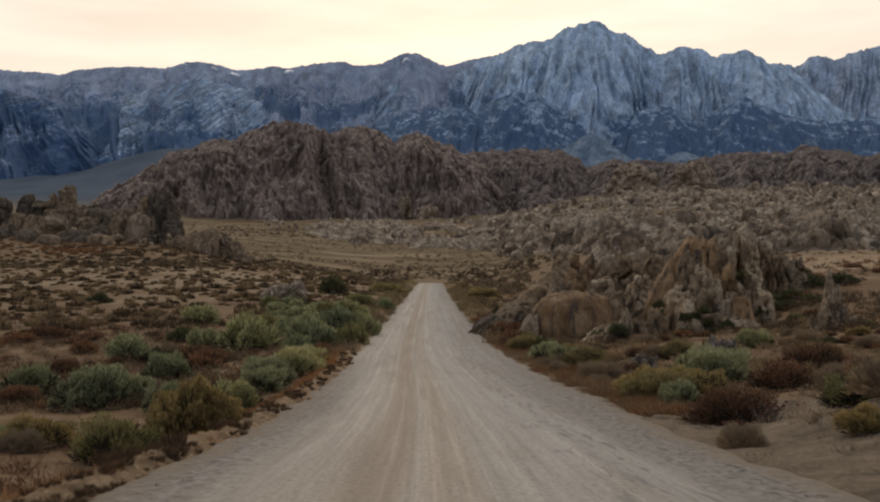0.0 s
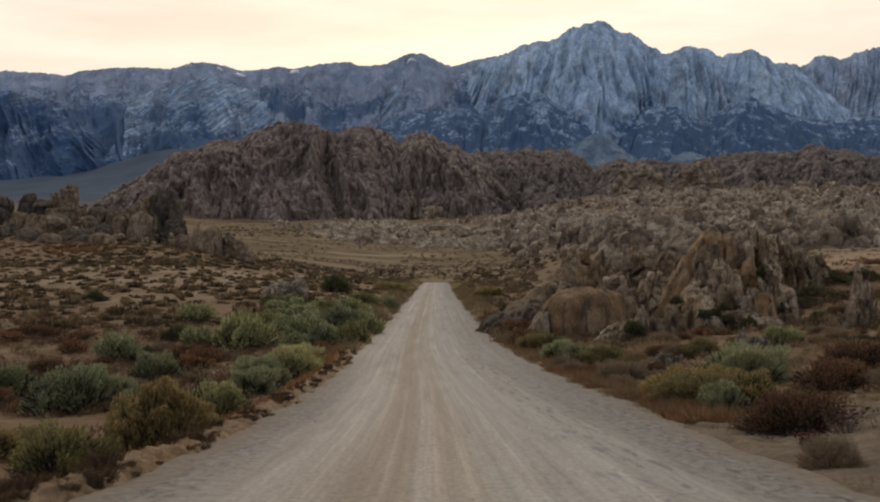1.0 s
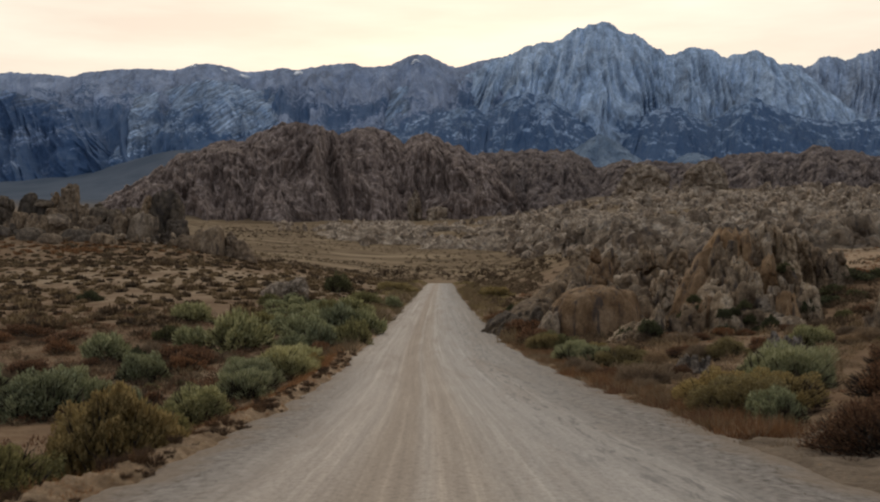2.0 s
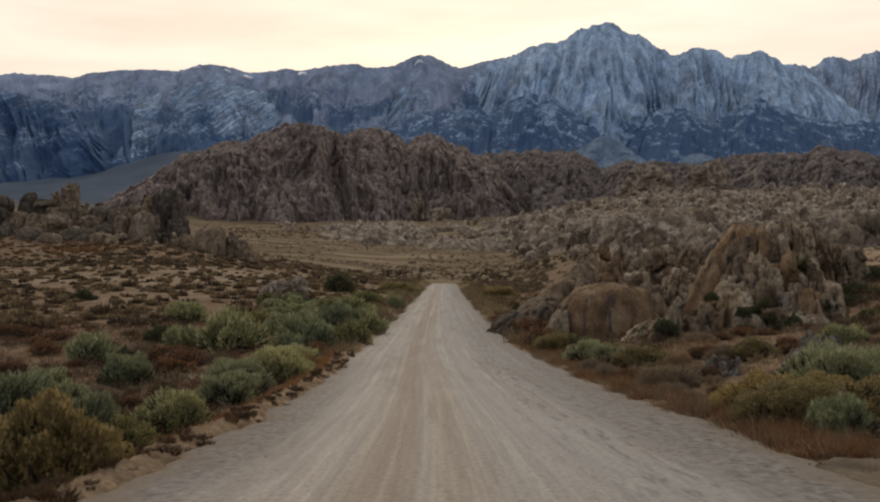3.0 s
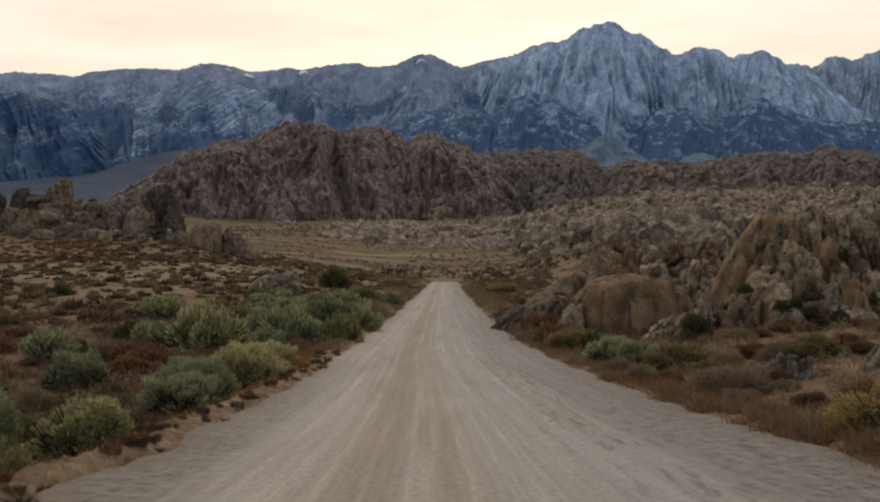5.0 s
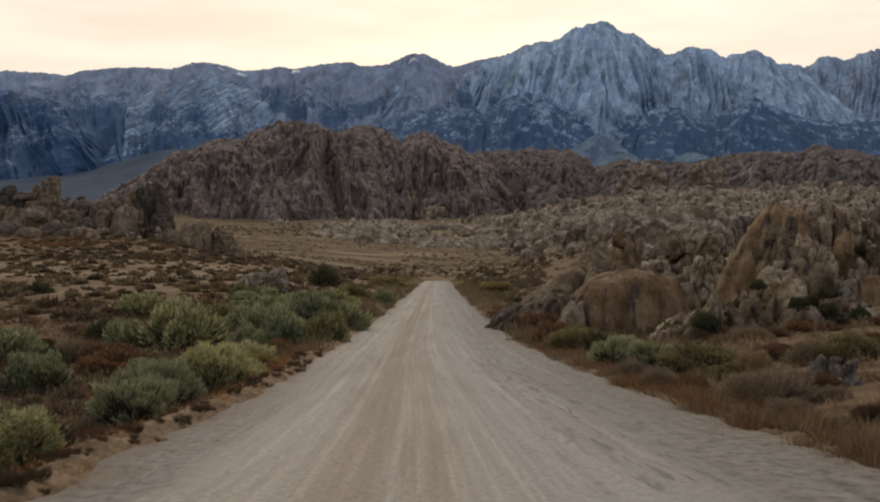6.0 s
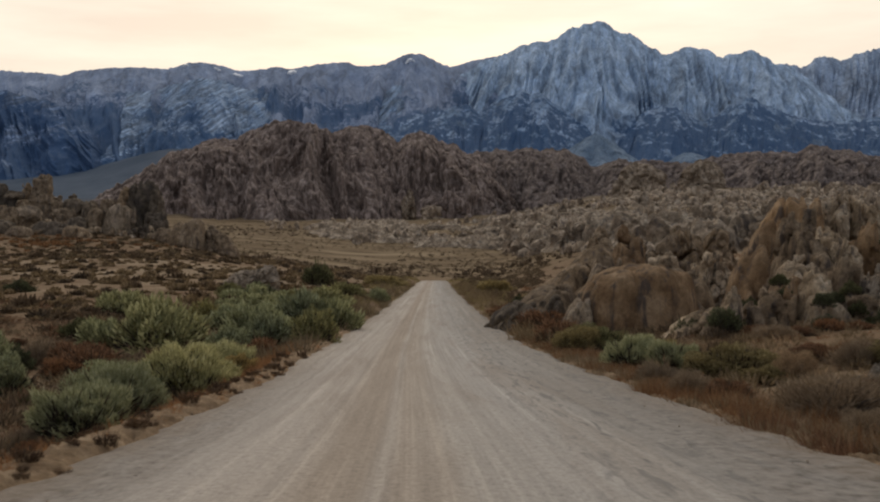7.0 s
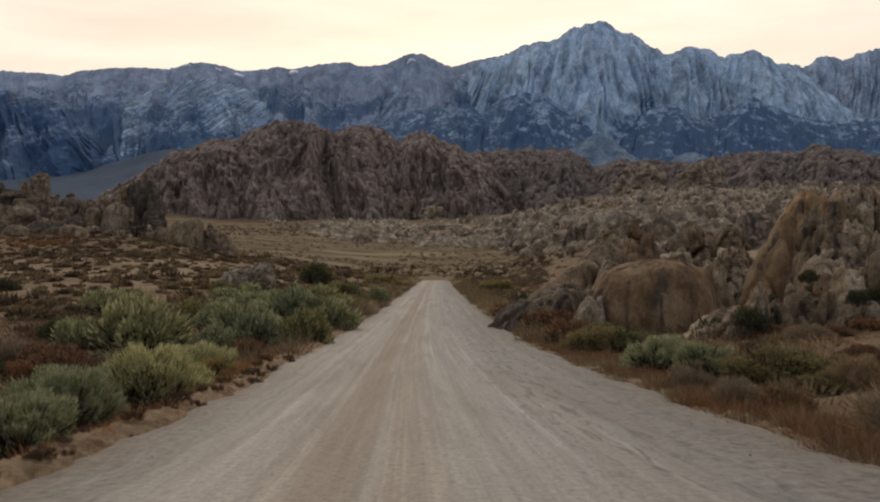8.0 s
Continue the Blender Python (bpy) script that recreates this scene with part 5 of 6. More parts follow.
# root, x, y, width, depth, height of its top, stone, seed, joint size, roundness, lean, part, ruggedness, joint height
HEAP_ROCKS = (
    (tower, -122.6, 366, 7.2, 7, 24.8, BROWN_TAN, 301, 3.2, 6, 0.02, "cap_block", 0.5, 1.6),
    (tower, -127.4, 368, 4.1, 6, 23.1, BROWN, 302, 2.6, 3.5, 0, "rock_face", 0.6, 1.6),
    (tower, -121.3, 362, 9.1, 8, 19.5, BROWN_TAN, 303, 2.2, 3.2, 0, "rock_face", 0.9, 1.2),
    (tower, -125.0, 360, 6.9, 8, 17.5, BROWN, 304, 2.4, 3, 0, "rock_face", 0.8, 1.2),
    (long_heap, -135.7, 368, 8.1, 9, 22.1, VARNISHED, 305, 4.5, 4.5, 0.1, "rock_face", 0.5, 2.4),
    (long_heap, -130.2, 366, 5.9, 8, 20.4, VARNISHED, 306, 3.4, 4, 0, "rock_face", 0.6, 1.6),
    (long_heap, -143.1, 366, 6.6, 10, 21.9, DARK, 307, 3.6, 4, 0, "rock_face", 0.8, 1.6),
    (long_heap, -148.1, 362, 10.9, 12, 20.2, DARK, 308, 3.6, 3, 0, "rock_face", 0.8, 1.6),
    (long_heap, -135.5, 358, 6.8, 8, 16.4, BROWN, 309, 2.8, 2.6, 0, "rock_face", 0.8, 1.6),
    (long_heap, -129.5, 357, 7.9, 7, 15.3, BROWN_TAN, 310, 2.4, 2.6, 0, "rock_face", 0.8, 1.1),
    (shelf, -127.1, 346, 10.8, 9, 11.0, DARK, 311, 6, 2.3, 0.05, "rounded_face", 0.2, 1.5),
    (shelf, -120.1, 343, 7.2, 8, 9.2, BROWN_TAN, 312, 5, 2.3, -0.1, "rounded_face", 0.2, 1.5),
    (shelf, -138.0, 349, 13.0, 10, 11.4, DARK, 313, 4, 2.4, 0, "rock_face", 0.5, 1.6),
    (shelf, -114.0, 350, 11.3, 9, 10.8, DARK, 314, 4, 2.2, 0, "rock_face", 0.5, 1.6),
    (shelf, -104.1, 344, 8.3, 7, 8.9, BROWN_TAN, 315, 5, 2.2, -0.05, "hollow_face", 0.3, 1.6),
    (saddle, -119.5, 368, 8.1, 8, 19.0, BROWN_TAN, 316, 2.8, 3, 0, "rock_face", 0.8, 1.3),
    (saddle, -113.5, 368, 8.1, 8, 19.0, DARK, 317, 3.2, 2.8, 0.1, "rock_face", 0.7, 1.6),
    (saddle, -113.4, 360, 8.3, 8, 15.4, BROWN, 318, 2.4, 2.6, 0.1, "rock_face", 0.9, 1.3),
    (saddle, -108.3, 366, 7.0, 8, 17.4, DARK, 319, 3, 2.6, 0.2, "rock_face", 0.8, 2),
    (saddle, -104.4, 360, 6.9, 8, 15.0, BROWN_TAN, 320, 2.4, 2.2, 0.3, "rock_face", 0.8, 4),
    (saddle, -108.1, 355, 6.4, 7, 12.3, DARK, 321, 2.4, 2.2, 0.1, "rock_face", 0.8, 1.4),
    (summit, -102.1, 364, 7.3, 8, 18.5, BROWN_TAN, 322, 2.4, 2.4, 0.32, "rock_face", 0.8, 5),
    (summit, -95.5, 358, 9.7, 7, 16.7, GREY_CRAG, 323, 4.5, 3, 0.16, "pale_face", 0.45, 4),
    (summit, -93.4, 368, 15.0, 9, 24.2, VARNISHED, 324, 5, 1.8, 0.3, "leaning_summit", 0.5, 3.4),
    (summit, -88.2, 368, 5.5, 8, 22.0, VARNISHED, 325, 3.4, 2.6, 0.02, "rock_face", 0.6, 3),
    (summit, -86.5, 361, 8.3, 7, 14.0, DARK, 326, 2.4, 2.4, 0, "rock_face", 0.9, 1.6),
    (summit, -98.4, 366, 4.8, 8, 21.5, BROWN, 327, 3.4, 2.6, 0.3, "rock_face", 0.6, 4),
    (summit, -82.6, 356, 8.1, 7, 9.1, BROWN, 328, 2.2, 2.2, 0, "rock_face", 0.9, 1.2),
    (dome, -71.6, 346, 7.7, 9, 11.2, BROWN_TAN, 171, 6, 2.4, 0.05, "rounded_face", 0.06, 5),
    (dome, -76.2, 347, 5.2, 8, 10.2, BROWN_TAN, 172, 5, 2.4, 0.22, "leaning_face", 0.15, 4),
    (dome, -66.5, 348, 5.6, 8, 9.7, BROWN, 173, 4, 2.4, -0.1, "broken_face", 0.4, 1.6),
    (dome, -63.1, 346, 8.0, 8, 7.5, BROWN, 175, 4, 2.0, -0.25, "low_face", 0.4, 1.6),
    (dome, -79.0, 350, 6.0, 7, 8.0, BROWN, 174, 3, 2.2, 0.1, "low_face", 0.5, 1.6),
)
carve_all(HEAP_ROCKS, 0.36, 0.6)
boulder("boulder", "smooth pale rounded boulder resting on the heap", -121.0, 352, 7.2, 6, 4.6, PALE_ROUND, 10, sink=0.1, base=11.0)
boulder("boulder", "flat capstone lying across two blocks", -129.1, 363, 9.5, 5, 2.6, KINDS["dark"][1], 4, (0, 4), sink=0.0, base=17.9)

# crags that stand out of the jumbled hills
for k, (x, y, w, peak_z) in enumerate((
        (126, 620, 16, 29), (133, 600, 14, 26), (143, 590, 15, 25), (152, 580, 12, 23), (162, 560, 17, 19), (172, 540, 14, 17), (81, 640, 17, 25),
        (100, 660, 18, 28), (115, 660, 19, 29), (203, 580, 23, 21), (214, 560, 17, 19), (105, 560, 15, 19), (65, 570, 16, 18), (136, 530, 19, 17))):
    root = tagged(new("rock_outcrop"), "crag of upright split tan granite blocks on the hills", "rock outcrop")
    root.location = (x, y, float(ground_z(x, y)))
    for m, (shift, wide, high) in enumerate(((-0.3, 0.55, 0.8), (0.05, 0.6, 1.0), (0.36, 0.5, 0.72))):
        foot = float(ground_z(x, y))
        carved(root, "rock_face", [(x + shift * w, y - 3 * (m != 1), wide * w, 9, foot + high * (peak_z - foot), 3.0, 0.12 * (1 - m))], FIELD, 0.55, 4.2, 0.9, 2.2, 830 + 7 * k + m)

# boulder fields of the valley
def scatter_rocks(name, label, count, spots, size, seed, material, land, sub=2):
    """Blocks standing on the jumbled hills."""
    g = np.random.default_rng(seed)
    forms = [rock_form(500 + seed + k, sub, joints=0.1) for k in range(8)]
    vs, fs, base = [], [], 0
    places = np.array(spots(g, count))
    floor = np.maximum(ground_z(places[:, 0], places[:, 1]), jumble_z(places[:, 0], places[:, 1], *HILLS[land])[0])
    for (x, y), top in zip(places, floor):
        v, f = forms[g.integers(8)]
        s = g.uniform(*size) * g.choice((1, 1, 1.4, 1.9)) * (0.25 + y / 900 if y < 560 else 0.6 + y / 1400)
        a = g.uniform(0, 6.28)
        r = np.array([[math.cos(a), -math.sin(a), 0], [math.sin(a), math.cos(a), 0], [0, 0, 1]])
        p = (v * s * np.array([1, g.uniform(0.7, 1.2), g.uniform(0.7, 1.35)])) @ r.T
        vs.append(p + np.array([x, y, top + 0.25 * s]))
        fs.append(f + base)
        base += len(v)
    return tagged(new(name, mesh_of(name, np.concatenate(vs), np.concatenate(fs), material, False)), label, "boulder field", kind="stuff")


def near_hills(g, count):
    return [p for p in right_hills(g, count * 6) if p[1] < 760][:count]


def right_hills(g, count):
    out = []
    while len(out) < count:
        y = 250 + 1400 * g.uniform(0, 1) ** 1.3
        u = g.uniform(0.03, 0.44)
        if vnoise(u * y / 90, y / 130, 0, 77) > -0.25 and u > 0.05 + 0.08 * max(0, (800 - y) / 400):
            out.append((u * y, y))
    return out


def mid_valley(g, count):
    out = []
    while len(out) < count:
        y = g.uniform(980, 1700)
        u = g.uniform(-0.16, 0.12)
        if vnoise(u * y / 60, y / 70, 0, 78) > 0.15 - 0.5 * step(0, 0.1, u):
            out.append((u * y, y))
    return out


scatter_rocks("boulder_field", "jumbled tan granite boulders over near rolling hills", 800, near_hills, (1.1, 2.9), 3, FIELD, "rocky_hill", 3)
scatter_rocks("boulder_field", "jumbled tan granite boulders over rolling hills", 2000, right_hills, (1.3, 3.6), 1, FIELD, "rocky_hill")
scatter_rocks("boulder_field", "low granite boulders dotted over the valley floor", 260, mid_valley, (1.3, 2.8), 2, FIELD, "rocky_rise", 3)

# ---- shrubs ----
STALK = leafy("brown_seed_stalks", (0.045, 0.027, 0.016), (0.095, 0.058, 0.033), (0.165, 0.105, 0.06))
BRUSH = leafy("brown_brush", (0.10, 0.072, 0.04), (0.18, 0.132, 0.076), (0.27, 0.205, 0.125))
# inner twigs, near-black to put the shade inside a shrub into their colour
TWIG = leafy("shade_dark_twigs", (0.02, 0.015, 0.011), (0.04, 0.03, 0.022), (0.075, 0.058, 0.042))


def blades(g, centres, ways, length, width):
    """Thin pointed leaves, one triangle each, from each centre along its way."""
    n = len(centres)
    side = np.cross(ways, g.normal(size=(n, 3)))
    side /= np.linalg.norm(side, axis=1, keepdims=True) + 1e-9
    ln = (length * g.uniform(0.5, 1.4, n))[:, None]
    wd = (width * g.uniform(0.6, 1.4, n))[:, None]
    v = np.stack([centres - side * wd * 0.5, centres + side * wd * 0.5, centres + ways * ln], 1).reshape(-1, 3)
    return v, np.arange(n * 3).reshape(-1, 3)


def tubes(paths, r0, r1, sides=4):
    vs, fs, base = [], [], 0
    for a, b in paths:
        a, b = np.array(a), np.array(b)
        w = (b - a) / (np.linalg.norm(b - a) + 1e-9)
        s = np.cross(w, (0.3, 0.9, 0.2))
        s /= np.linalg.norm(s) + 1e-9
        t = np.cross(w, s)
        bow = (a + b) / 2 + 0.12 * s * np.linalg.norm(b - a)
        for c, r in ((a, r0), (bow, (r0 + r1) / 2), (b, r1)):
            for q in range(sides):
                an = 2 * math.pi * q / sides
                vs.append(c + r * (math.cos(an) * s + math.sin(an) * t))
        for ring in (0, 1):
            for q in range(sides):
                o = base + ring * sides
                fs.append((o + q, o + (q + 1) % sides, o + sides + (q + 1) % sides, o + sides + q))
        base += 3 * sides
    return np.array(vs), np.array(fs)


# kind: leaf material, leaves, leaf length and width, upright share, lobes, spread, label, category
PLANTS = {
    "sagebrush": (SAGE, 5200, 0.10, 0.036, 0.36, 15, 0.74, "grey-green sagebrush with upright leafy twigs on sandy ground", "shrub"),
    "rabbitbrush": (GOLD, 8000, 0.065, 0.036, 0.06, 13, 0.70, "yellow-olive rabbitbrush in faded bloom on sandy ground", "shrub"),
    "snakeweed": (FRESH, 6200, 0.15, 0.024, 0.45, 13, 0.74, "soft pale green grassy bush at the road edge", "shrub"),
    "desert_bush": (OLIVE, 4800, 0.085, 0.034, 0.2, 13, 0.72, "dull olive desert bush with dense rounded crown", "shrub"),
    "buckwheat": (RUST, 3600, 0.095, 0.026, 0.35, 12, 0.76, "low rust-red buckwheat with dry seed heads", "shrub"),
    "dead_bush": (STRAW, 3600, 0.16, 0.014, 0.35, 12, 0.72, "dead grey bush of bare tangled twigs", "shrub"),
    "saltbush": (SALT, 10500, 0.065, 0.055, 0.05, 14, 0.74, "large rounded brown-olive bush beside the road berm", "shrub"),
    "green_bush": (GREEN, 4000, 0.095, 0.032, 0.4, 12, 0.72, "small dark green bush among rocks and sand", "shrub"),
}


def plant(kind, seed, far=False):
    """One shrub, about 2 wide and 1 high, on its own base: a root crown of stems and a leafy crown of lobes."""
    material, count, ln, wd, upright, lobes, spread, label, category = PLANTS[kind]
    if far:
        count, ln, wd = int(count * 0.42), ln * 1.35, wd * 1.6
    else:
        count, ln, wd = int(count * 1.9), ln * 0.55, wd * 0.8
    g = np.random.default_rng(seed)
    way = g.normal(size=(count * 3, 3))
    way[:, 2] = np.abs(way[:, 2])
    way /= np.linalg.norm(way, axis=1, keepdims=True)
    fold = vnoise(way[:, 0] * 2.6 + seed, way[:, 1] * 2.6, way[:, 2] * 2.6, seed)
    if kind == "saltbush":
        fold = fold * 0.45 + 0.1
    tuftd = vnoise(way[:, 0] * 6 + seed, way[:, 1] * 6, way[:, 2] * 6, seed + 1)
    keep = np.flatnonzero((fold + 0.5 * tuftd + g.normal(0, 0.25, len(way)) > -0.45) & (way[:, 2] + 0.25 * fold + g.normal(0, 0.12, len(way)) > 0.24))[:count]
    way, fold, tuftd = way[keep], fold[keep], tuftd[keep]
    count = len(keep)
    reach = (0.78 + 0.24 * fold + 0.10 * tuftd) * g.uniform(0.15, 1.0, count) ** 0.32
    at = way * reach[:, None] * np.array((1, 1, 0.86))
    grow = way * (1 - upright) + np.array((0, 0, upright)) + g.normal(0, 0.28, (count, 3))
    grow /= np.linalg.norm(grow, axis=1, keepdims=True)
    c = np.array([(0.55 * r * math.cos(a), 0.55 * r * math.sin(a), 0.5 * (1 - 0.4 * r * r), 0.2) for r, a in zip(np.sqrt(g.uniform(0.05, 1, lobes)), g.uniform(0, 6.28, lobes))])
    root = tagged(new(kind), label, category, "desert shrubs")
    v, f = blades(g, at, grow, ln, wd)
    part("crown", mesh_of("crown", v, f, material, False), root)
    paths = [((g.normal(0, 0.05), g.normal(0, 0.05), -0.12), tuple(q[:3] + np.array((0, 0, 0.05)))) for q in c]
    paths += [(tuple(q[:3] * 0.6), tuple(q[:3] + g.normal(0, 0.07, 3) + np.array((0, 0, 0.02)))) for q in c]
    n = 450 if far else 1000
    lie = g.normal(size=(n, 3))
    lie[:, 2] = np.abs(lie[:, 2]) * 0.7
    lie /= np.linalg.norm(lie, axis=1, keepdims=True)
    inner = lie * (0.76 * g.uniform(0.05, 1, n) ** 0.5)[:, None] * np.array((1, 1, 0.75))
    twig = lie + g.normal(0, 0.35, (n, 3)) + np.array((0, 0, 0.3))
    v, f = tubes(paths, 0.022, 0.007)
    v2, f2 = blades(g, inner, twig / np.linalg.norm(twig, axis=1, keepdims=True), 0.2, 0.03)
    # the core darkens the shrub's inside by colour; dead bushes keep straw twigs
    part("twig_core", mesh_of("twig_core", v2, f2, STRAW if kind == "dead_bush" else TWIG, False), root, "dense tangled inner twigs" if kind == "dead_bush" else "dense inner twigs coloured near-black for the shade inside the shrub", "stuff")
    part("woody_base", mesh_of("woody_base", v, f, BARK), root, "dark shredding woody base", "stuff")
    return root


FORMS, COUNT = {}, {}
turn = np.random.default_rng(91)


def shrub(kind, x, y, w, h, base=None):
    k = COUNT.get(kind, 0)
    COUNT[kind] = k + 1
    variant = (kind, k % 4, y > 74)
    size = (w / 1.45, w / 1.45 * turn.uniform(0.85, 1.1), h / 0.84)
    at = pose(x, y, float(ground_z(x, y)) if base is None else base, turn.normal(0, 4), turn.normal(0, 4), turn.uniform(0, 360))
    if variant not in FORMS:
        FORMS[variant] = plant(kind, 1000 + 7 * k + 31 * len(kind), y > 74)
        FORMS[variant].matrix_basis = at @ Matrix.Diagonal((*size, 1))
        return FORMS[variant]
    s = FORMS[variant].scale
    return copy_thing(FORMS[variant], at @ Matrix.Diagonal((size[0] / s[0], size[1] / s[1], size[2] / s[2], 1)))


SAGES = (
    (-15.1, 48.7, 3.2, 2.1), (-13.9, 50.3, 2.2, 1.6), (-20.6, 56.4, 2.7, 2.1), (-22.5, 80.6, 2.6, 2.1), (-16.4, 67.2, 2.9, 2.0), (-14.0, 81.4, 4.4, 2.7), (-17.9, 85.8, 2.7, 1.9), (-10.5, 88.2, 3.1, 2.1),
    (-8.4, 80.2, 2.4, 1.8), (-8.6, 94.4, 3.5, 2.5), (-7.0, 95.6, 3.2, 2.4), (-22.4, 104.6, 3.2, 1.9), (-10.2, 124.4, 3.8, 2.0), (-7.5, 153.0, 3.1, 1.7), (-8.2, 43.5, 2.2, 1.5),
    (-9.1, 57.8, 2.0, 1.4), (-18.1, 60.4, 2.5, 1.5), (-11.0, 44.8, 1.6, 1.5), (-9.2, 47.2, 1.5, 1.3), (-12.4, 92.0, 2.4, 1.7), (17.0, 60.4, 2.0, 1.2),
    (6.6, 30.6, 1.3, 0.9))
SNAKEWEEDS = ((9.6, 40.0, 2.7, 1.5), (-8.5, 55.4, 2.2, 1.5), (-8.1, 51.6, 2.2, 1.45), (-7.8, 59.8, 2.9, 1.8), (-8.2, 66.8, 2.6, 1.3), (6.0, 62.6, 2.0, 1.2), (6.8, 60.2, 1.7, 1.1))
BUSHES = ((-7.6, 26.2, 1.9, 1.3), (-7.5, 36.4, 1.6, 1.3), (-11.3, 47.4, 1.6, 1.0), (-6.4, 80.4, 2.4, 1.9), (6.2, 72.6, 2.2, 1.2), (8.0, 21.2, 1.3, 0.9), (-10.8, 149.0, 3.7, 1.9))
GOLDS = ((-10.7, 29.6, 1.6, 0.9), (7.5, 56.4, 2.3, 1.15), (6.5, 33.0, 2.2, 1.1), (11.8, 55.8, 1.7, 0.9), (-10.1, 213.5, 6.4, 1.9), (6.9, 18.0, 1.0, 0.6), (7.9, 206.5, 6.2, 2.1), (6.6, 35.8, 1.8, 1.1), (7.8, 34.4, 2.0, 1.15), (-7.1, 65.4, 1.4, 0.9), (5.4, 72.2, 2.0, 1.2))
RUSTS = ((-24.1, 71.3, 2.7, 1.1), (-19.5, 51.5, 2.1, 1.1), (-14.9, 70.8, 2.2, 1.1), (-15.2, 74.8, 2.5, 1.2), (6.5, 24.8, 1.9, 1.0), (10.6, 34.6, 2.2, 1.1), (5.8, 91.2, 3.4, 1.4), (5.2, 117.5, 3.0, 1.3), (-5.6, 38.8, 1.0, 0.5), (-5.4, 30.1, 0.8, 0.35), (6.0, 50.8, 1.0, 0.5), (6.4, 52.8, 1.0, 0.4), (-17.4, 79.6, 2.4, 1.3), (-29.3, 91.9, 3.2, 0.9), (-33.2, 95.4, 4.3, 1.1), (-34.6, 91.5, 2.8, 0.9), (14.2, 42.5, 2.4, 1.2), (12.0, 31.5, 1.3, 0.8), (-12.4, 54.1, 1.1, 0.7), (-27.1, 85.1, 1.9, 1.1), (5.4, 79.6, 2.5, 1.3), (10.0, 85.0, 1.8, 0.9))
DEADS = ((-10.6, 28.3, 1.3, 0.6), (5.5, 52.2, 1.1, 0.7), (6.7, 46.4, 2.1, 1.0), (12.0, 33.6, 1.5, 0.9), (10.7, 56.0, 1.6, 0.8), (-11.3, 33.8, 0.7, 0.4), (-14.7, 58.1, 1.8, 0.9), (-19.9, 82.2, 2.0, 1.3), (5.1, 18.9, 0.8, 0.5), (20.8, 63.2, 1.9, 0.8), (20.8, 54.1, 1.6, 0.8), (5.4, 56.0, 1.1, 0.7), (8.5, 54.2, 1.2, 0.8), (13.1, 71.4, 1.8, 0.7), (8.2, 20.2, 1.5, 1.0))
GREENS = ((-21.4, 92.2, 2.3, 1.3), (-15.6, 121.0, 3.4, 1.7), (-20.2, 79.2, 1.7, 1.2), (10.9, 77.4, 1.3, 1.0), (21.7, 106.0, 2.2, 1.3), (-16.6, 174.5, 4.4, 3.2), (-40.3, 132.8, 2.7, 1.3), (31.4, 108.6, 3.3, 1.2), (34.1, 103.4, 3.6, 1.2), (37.4, 104.0, 3.1, 1.1), (6.2, 118.4, 3.0, 1.6))
SALTS = ((-6.1, 27.8, 2.4, 2.3),)
for kind, spots in (("saltbush", SALTS), ("sagebrush", SAGES), ("snakeweed", SNAKEWEEDS), ("desert_bush", BUSHES), ("rabbitbrush", GOLDS), ("buckwheat", RUSTS), ("dead_bush", DEADS), ("green_bush", GREENS)):
    for spot in spots:
        shrub(kind, *spot)

# more of the same between them, thinning out with distance
taken = [(a, b, c) for spots in (SALTS, SAGES, SNAKEWEEDS, BUSHES, GOLDS, RUSTS, DEADS, GREENS) for a, b, c, _ in spots]
fill = np.random.default_rng(17)


def fill_in(count, kinds, weights, y0, y1, u0, u1, size, flat=0.55):
    made = 0
    for _ in range(count * 30):
        if made >= count:
            break
        y = fill.uniform(y0, y1)
        x = fill.uniform(u0, u1) * y
        out = abs(x - float(road_x(y))) - 5.0
        w = fill.uniform(*size)
        if out < 0.7 + 0.35 * w or (x > 0 and y < 30) or any((x - a) ** 2 + (y - b) ** 2 < (0.32 * (c + w)) ** 2 for a, b, c in taken):
            continue
        taken.append((x, y, w))
        shrub(kinds[fill.choice(len(kinds), p=weights)], x, y, w, w * flat * fill.uniform(0.8, 1.2))
        made += 1


def fill_side(count, side, kinds, weights, y0, y1, o0, o1, size, flat):
    made = 0
    for _ in range(count * 30):
        if made >= count:
            break
        y, w = fill.uniform(y0, y1), fill.uniform(*size)
        x = float(road_x(y)) + side * (5.0 + fill.uniform(o0, o1) + 0.4 * w)
        if any((x - a) ** 2 + (y - b) ** 2 < (0.3 * (c + w)) ** 2 for a, b, c in taken):
            continue
        taken.append((x, y, w))
        shrub(kinds[fill.choice(len(kinds), p=weights)], x, y, w, w * flat * fill.uniform(0.8, 1.2))
        made += 1


fill_side(7, -1, ("sagebrush", "desert_bush", "rabbitbrush", "buckwheat"), (0.4, 0.2, 0.15, 0.25), 62, 110, 1.0, 5.0, (1.0, 1.8), 0.6)
fill_side(9, 1, ("rabbitbrush", "dead_bush", "desert_bush", "buckwheat"), (0.25, 0.3, 0.15, 0.3), 40, 80, 0.8, 4.5, (0.8, 1.6), 0.5)
fill_in(16, ("sagebrush", "desert_bush"), (0.8, 0.2), 82, 128, -0.16, -0.06, (2.0, 3.2))
fill_in(44, ("buckwheat", "dead_bush", "sagebrush", "desert_bush"), (0.5, 0.28, 0.12, 0.1), 30, 105, -0.45, -0.14, (0.5, 1.2), 0.5)
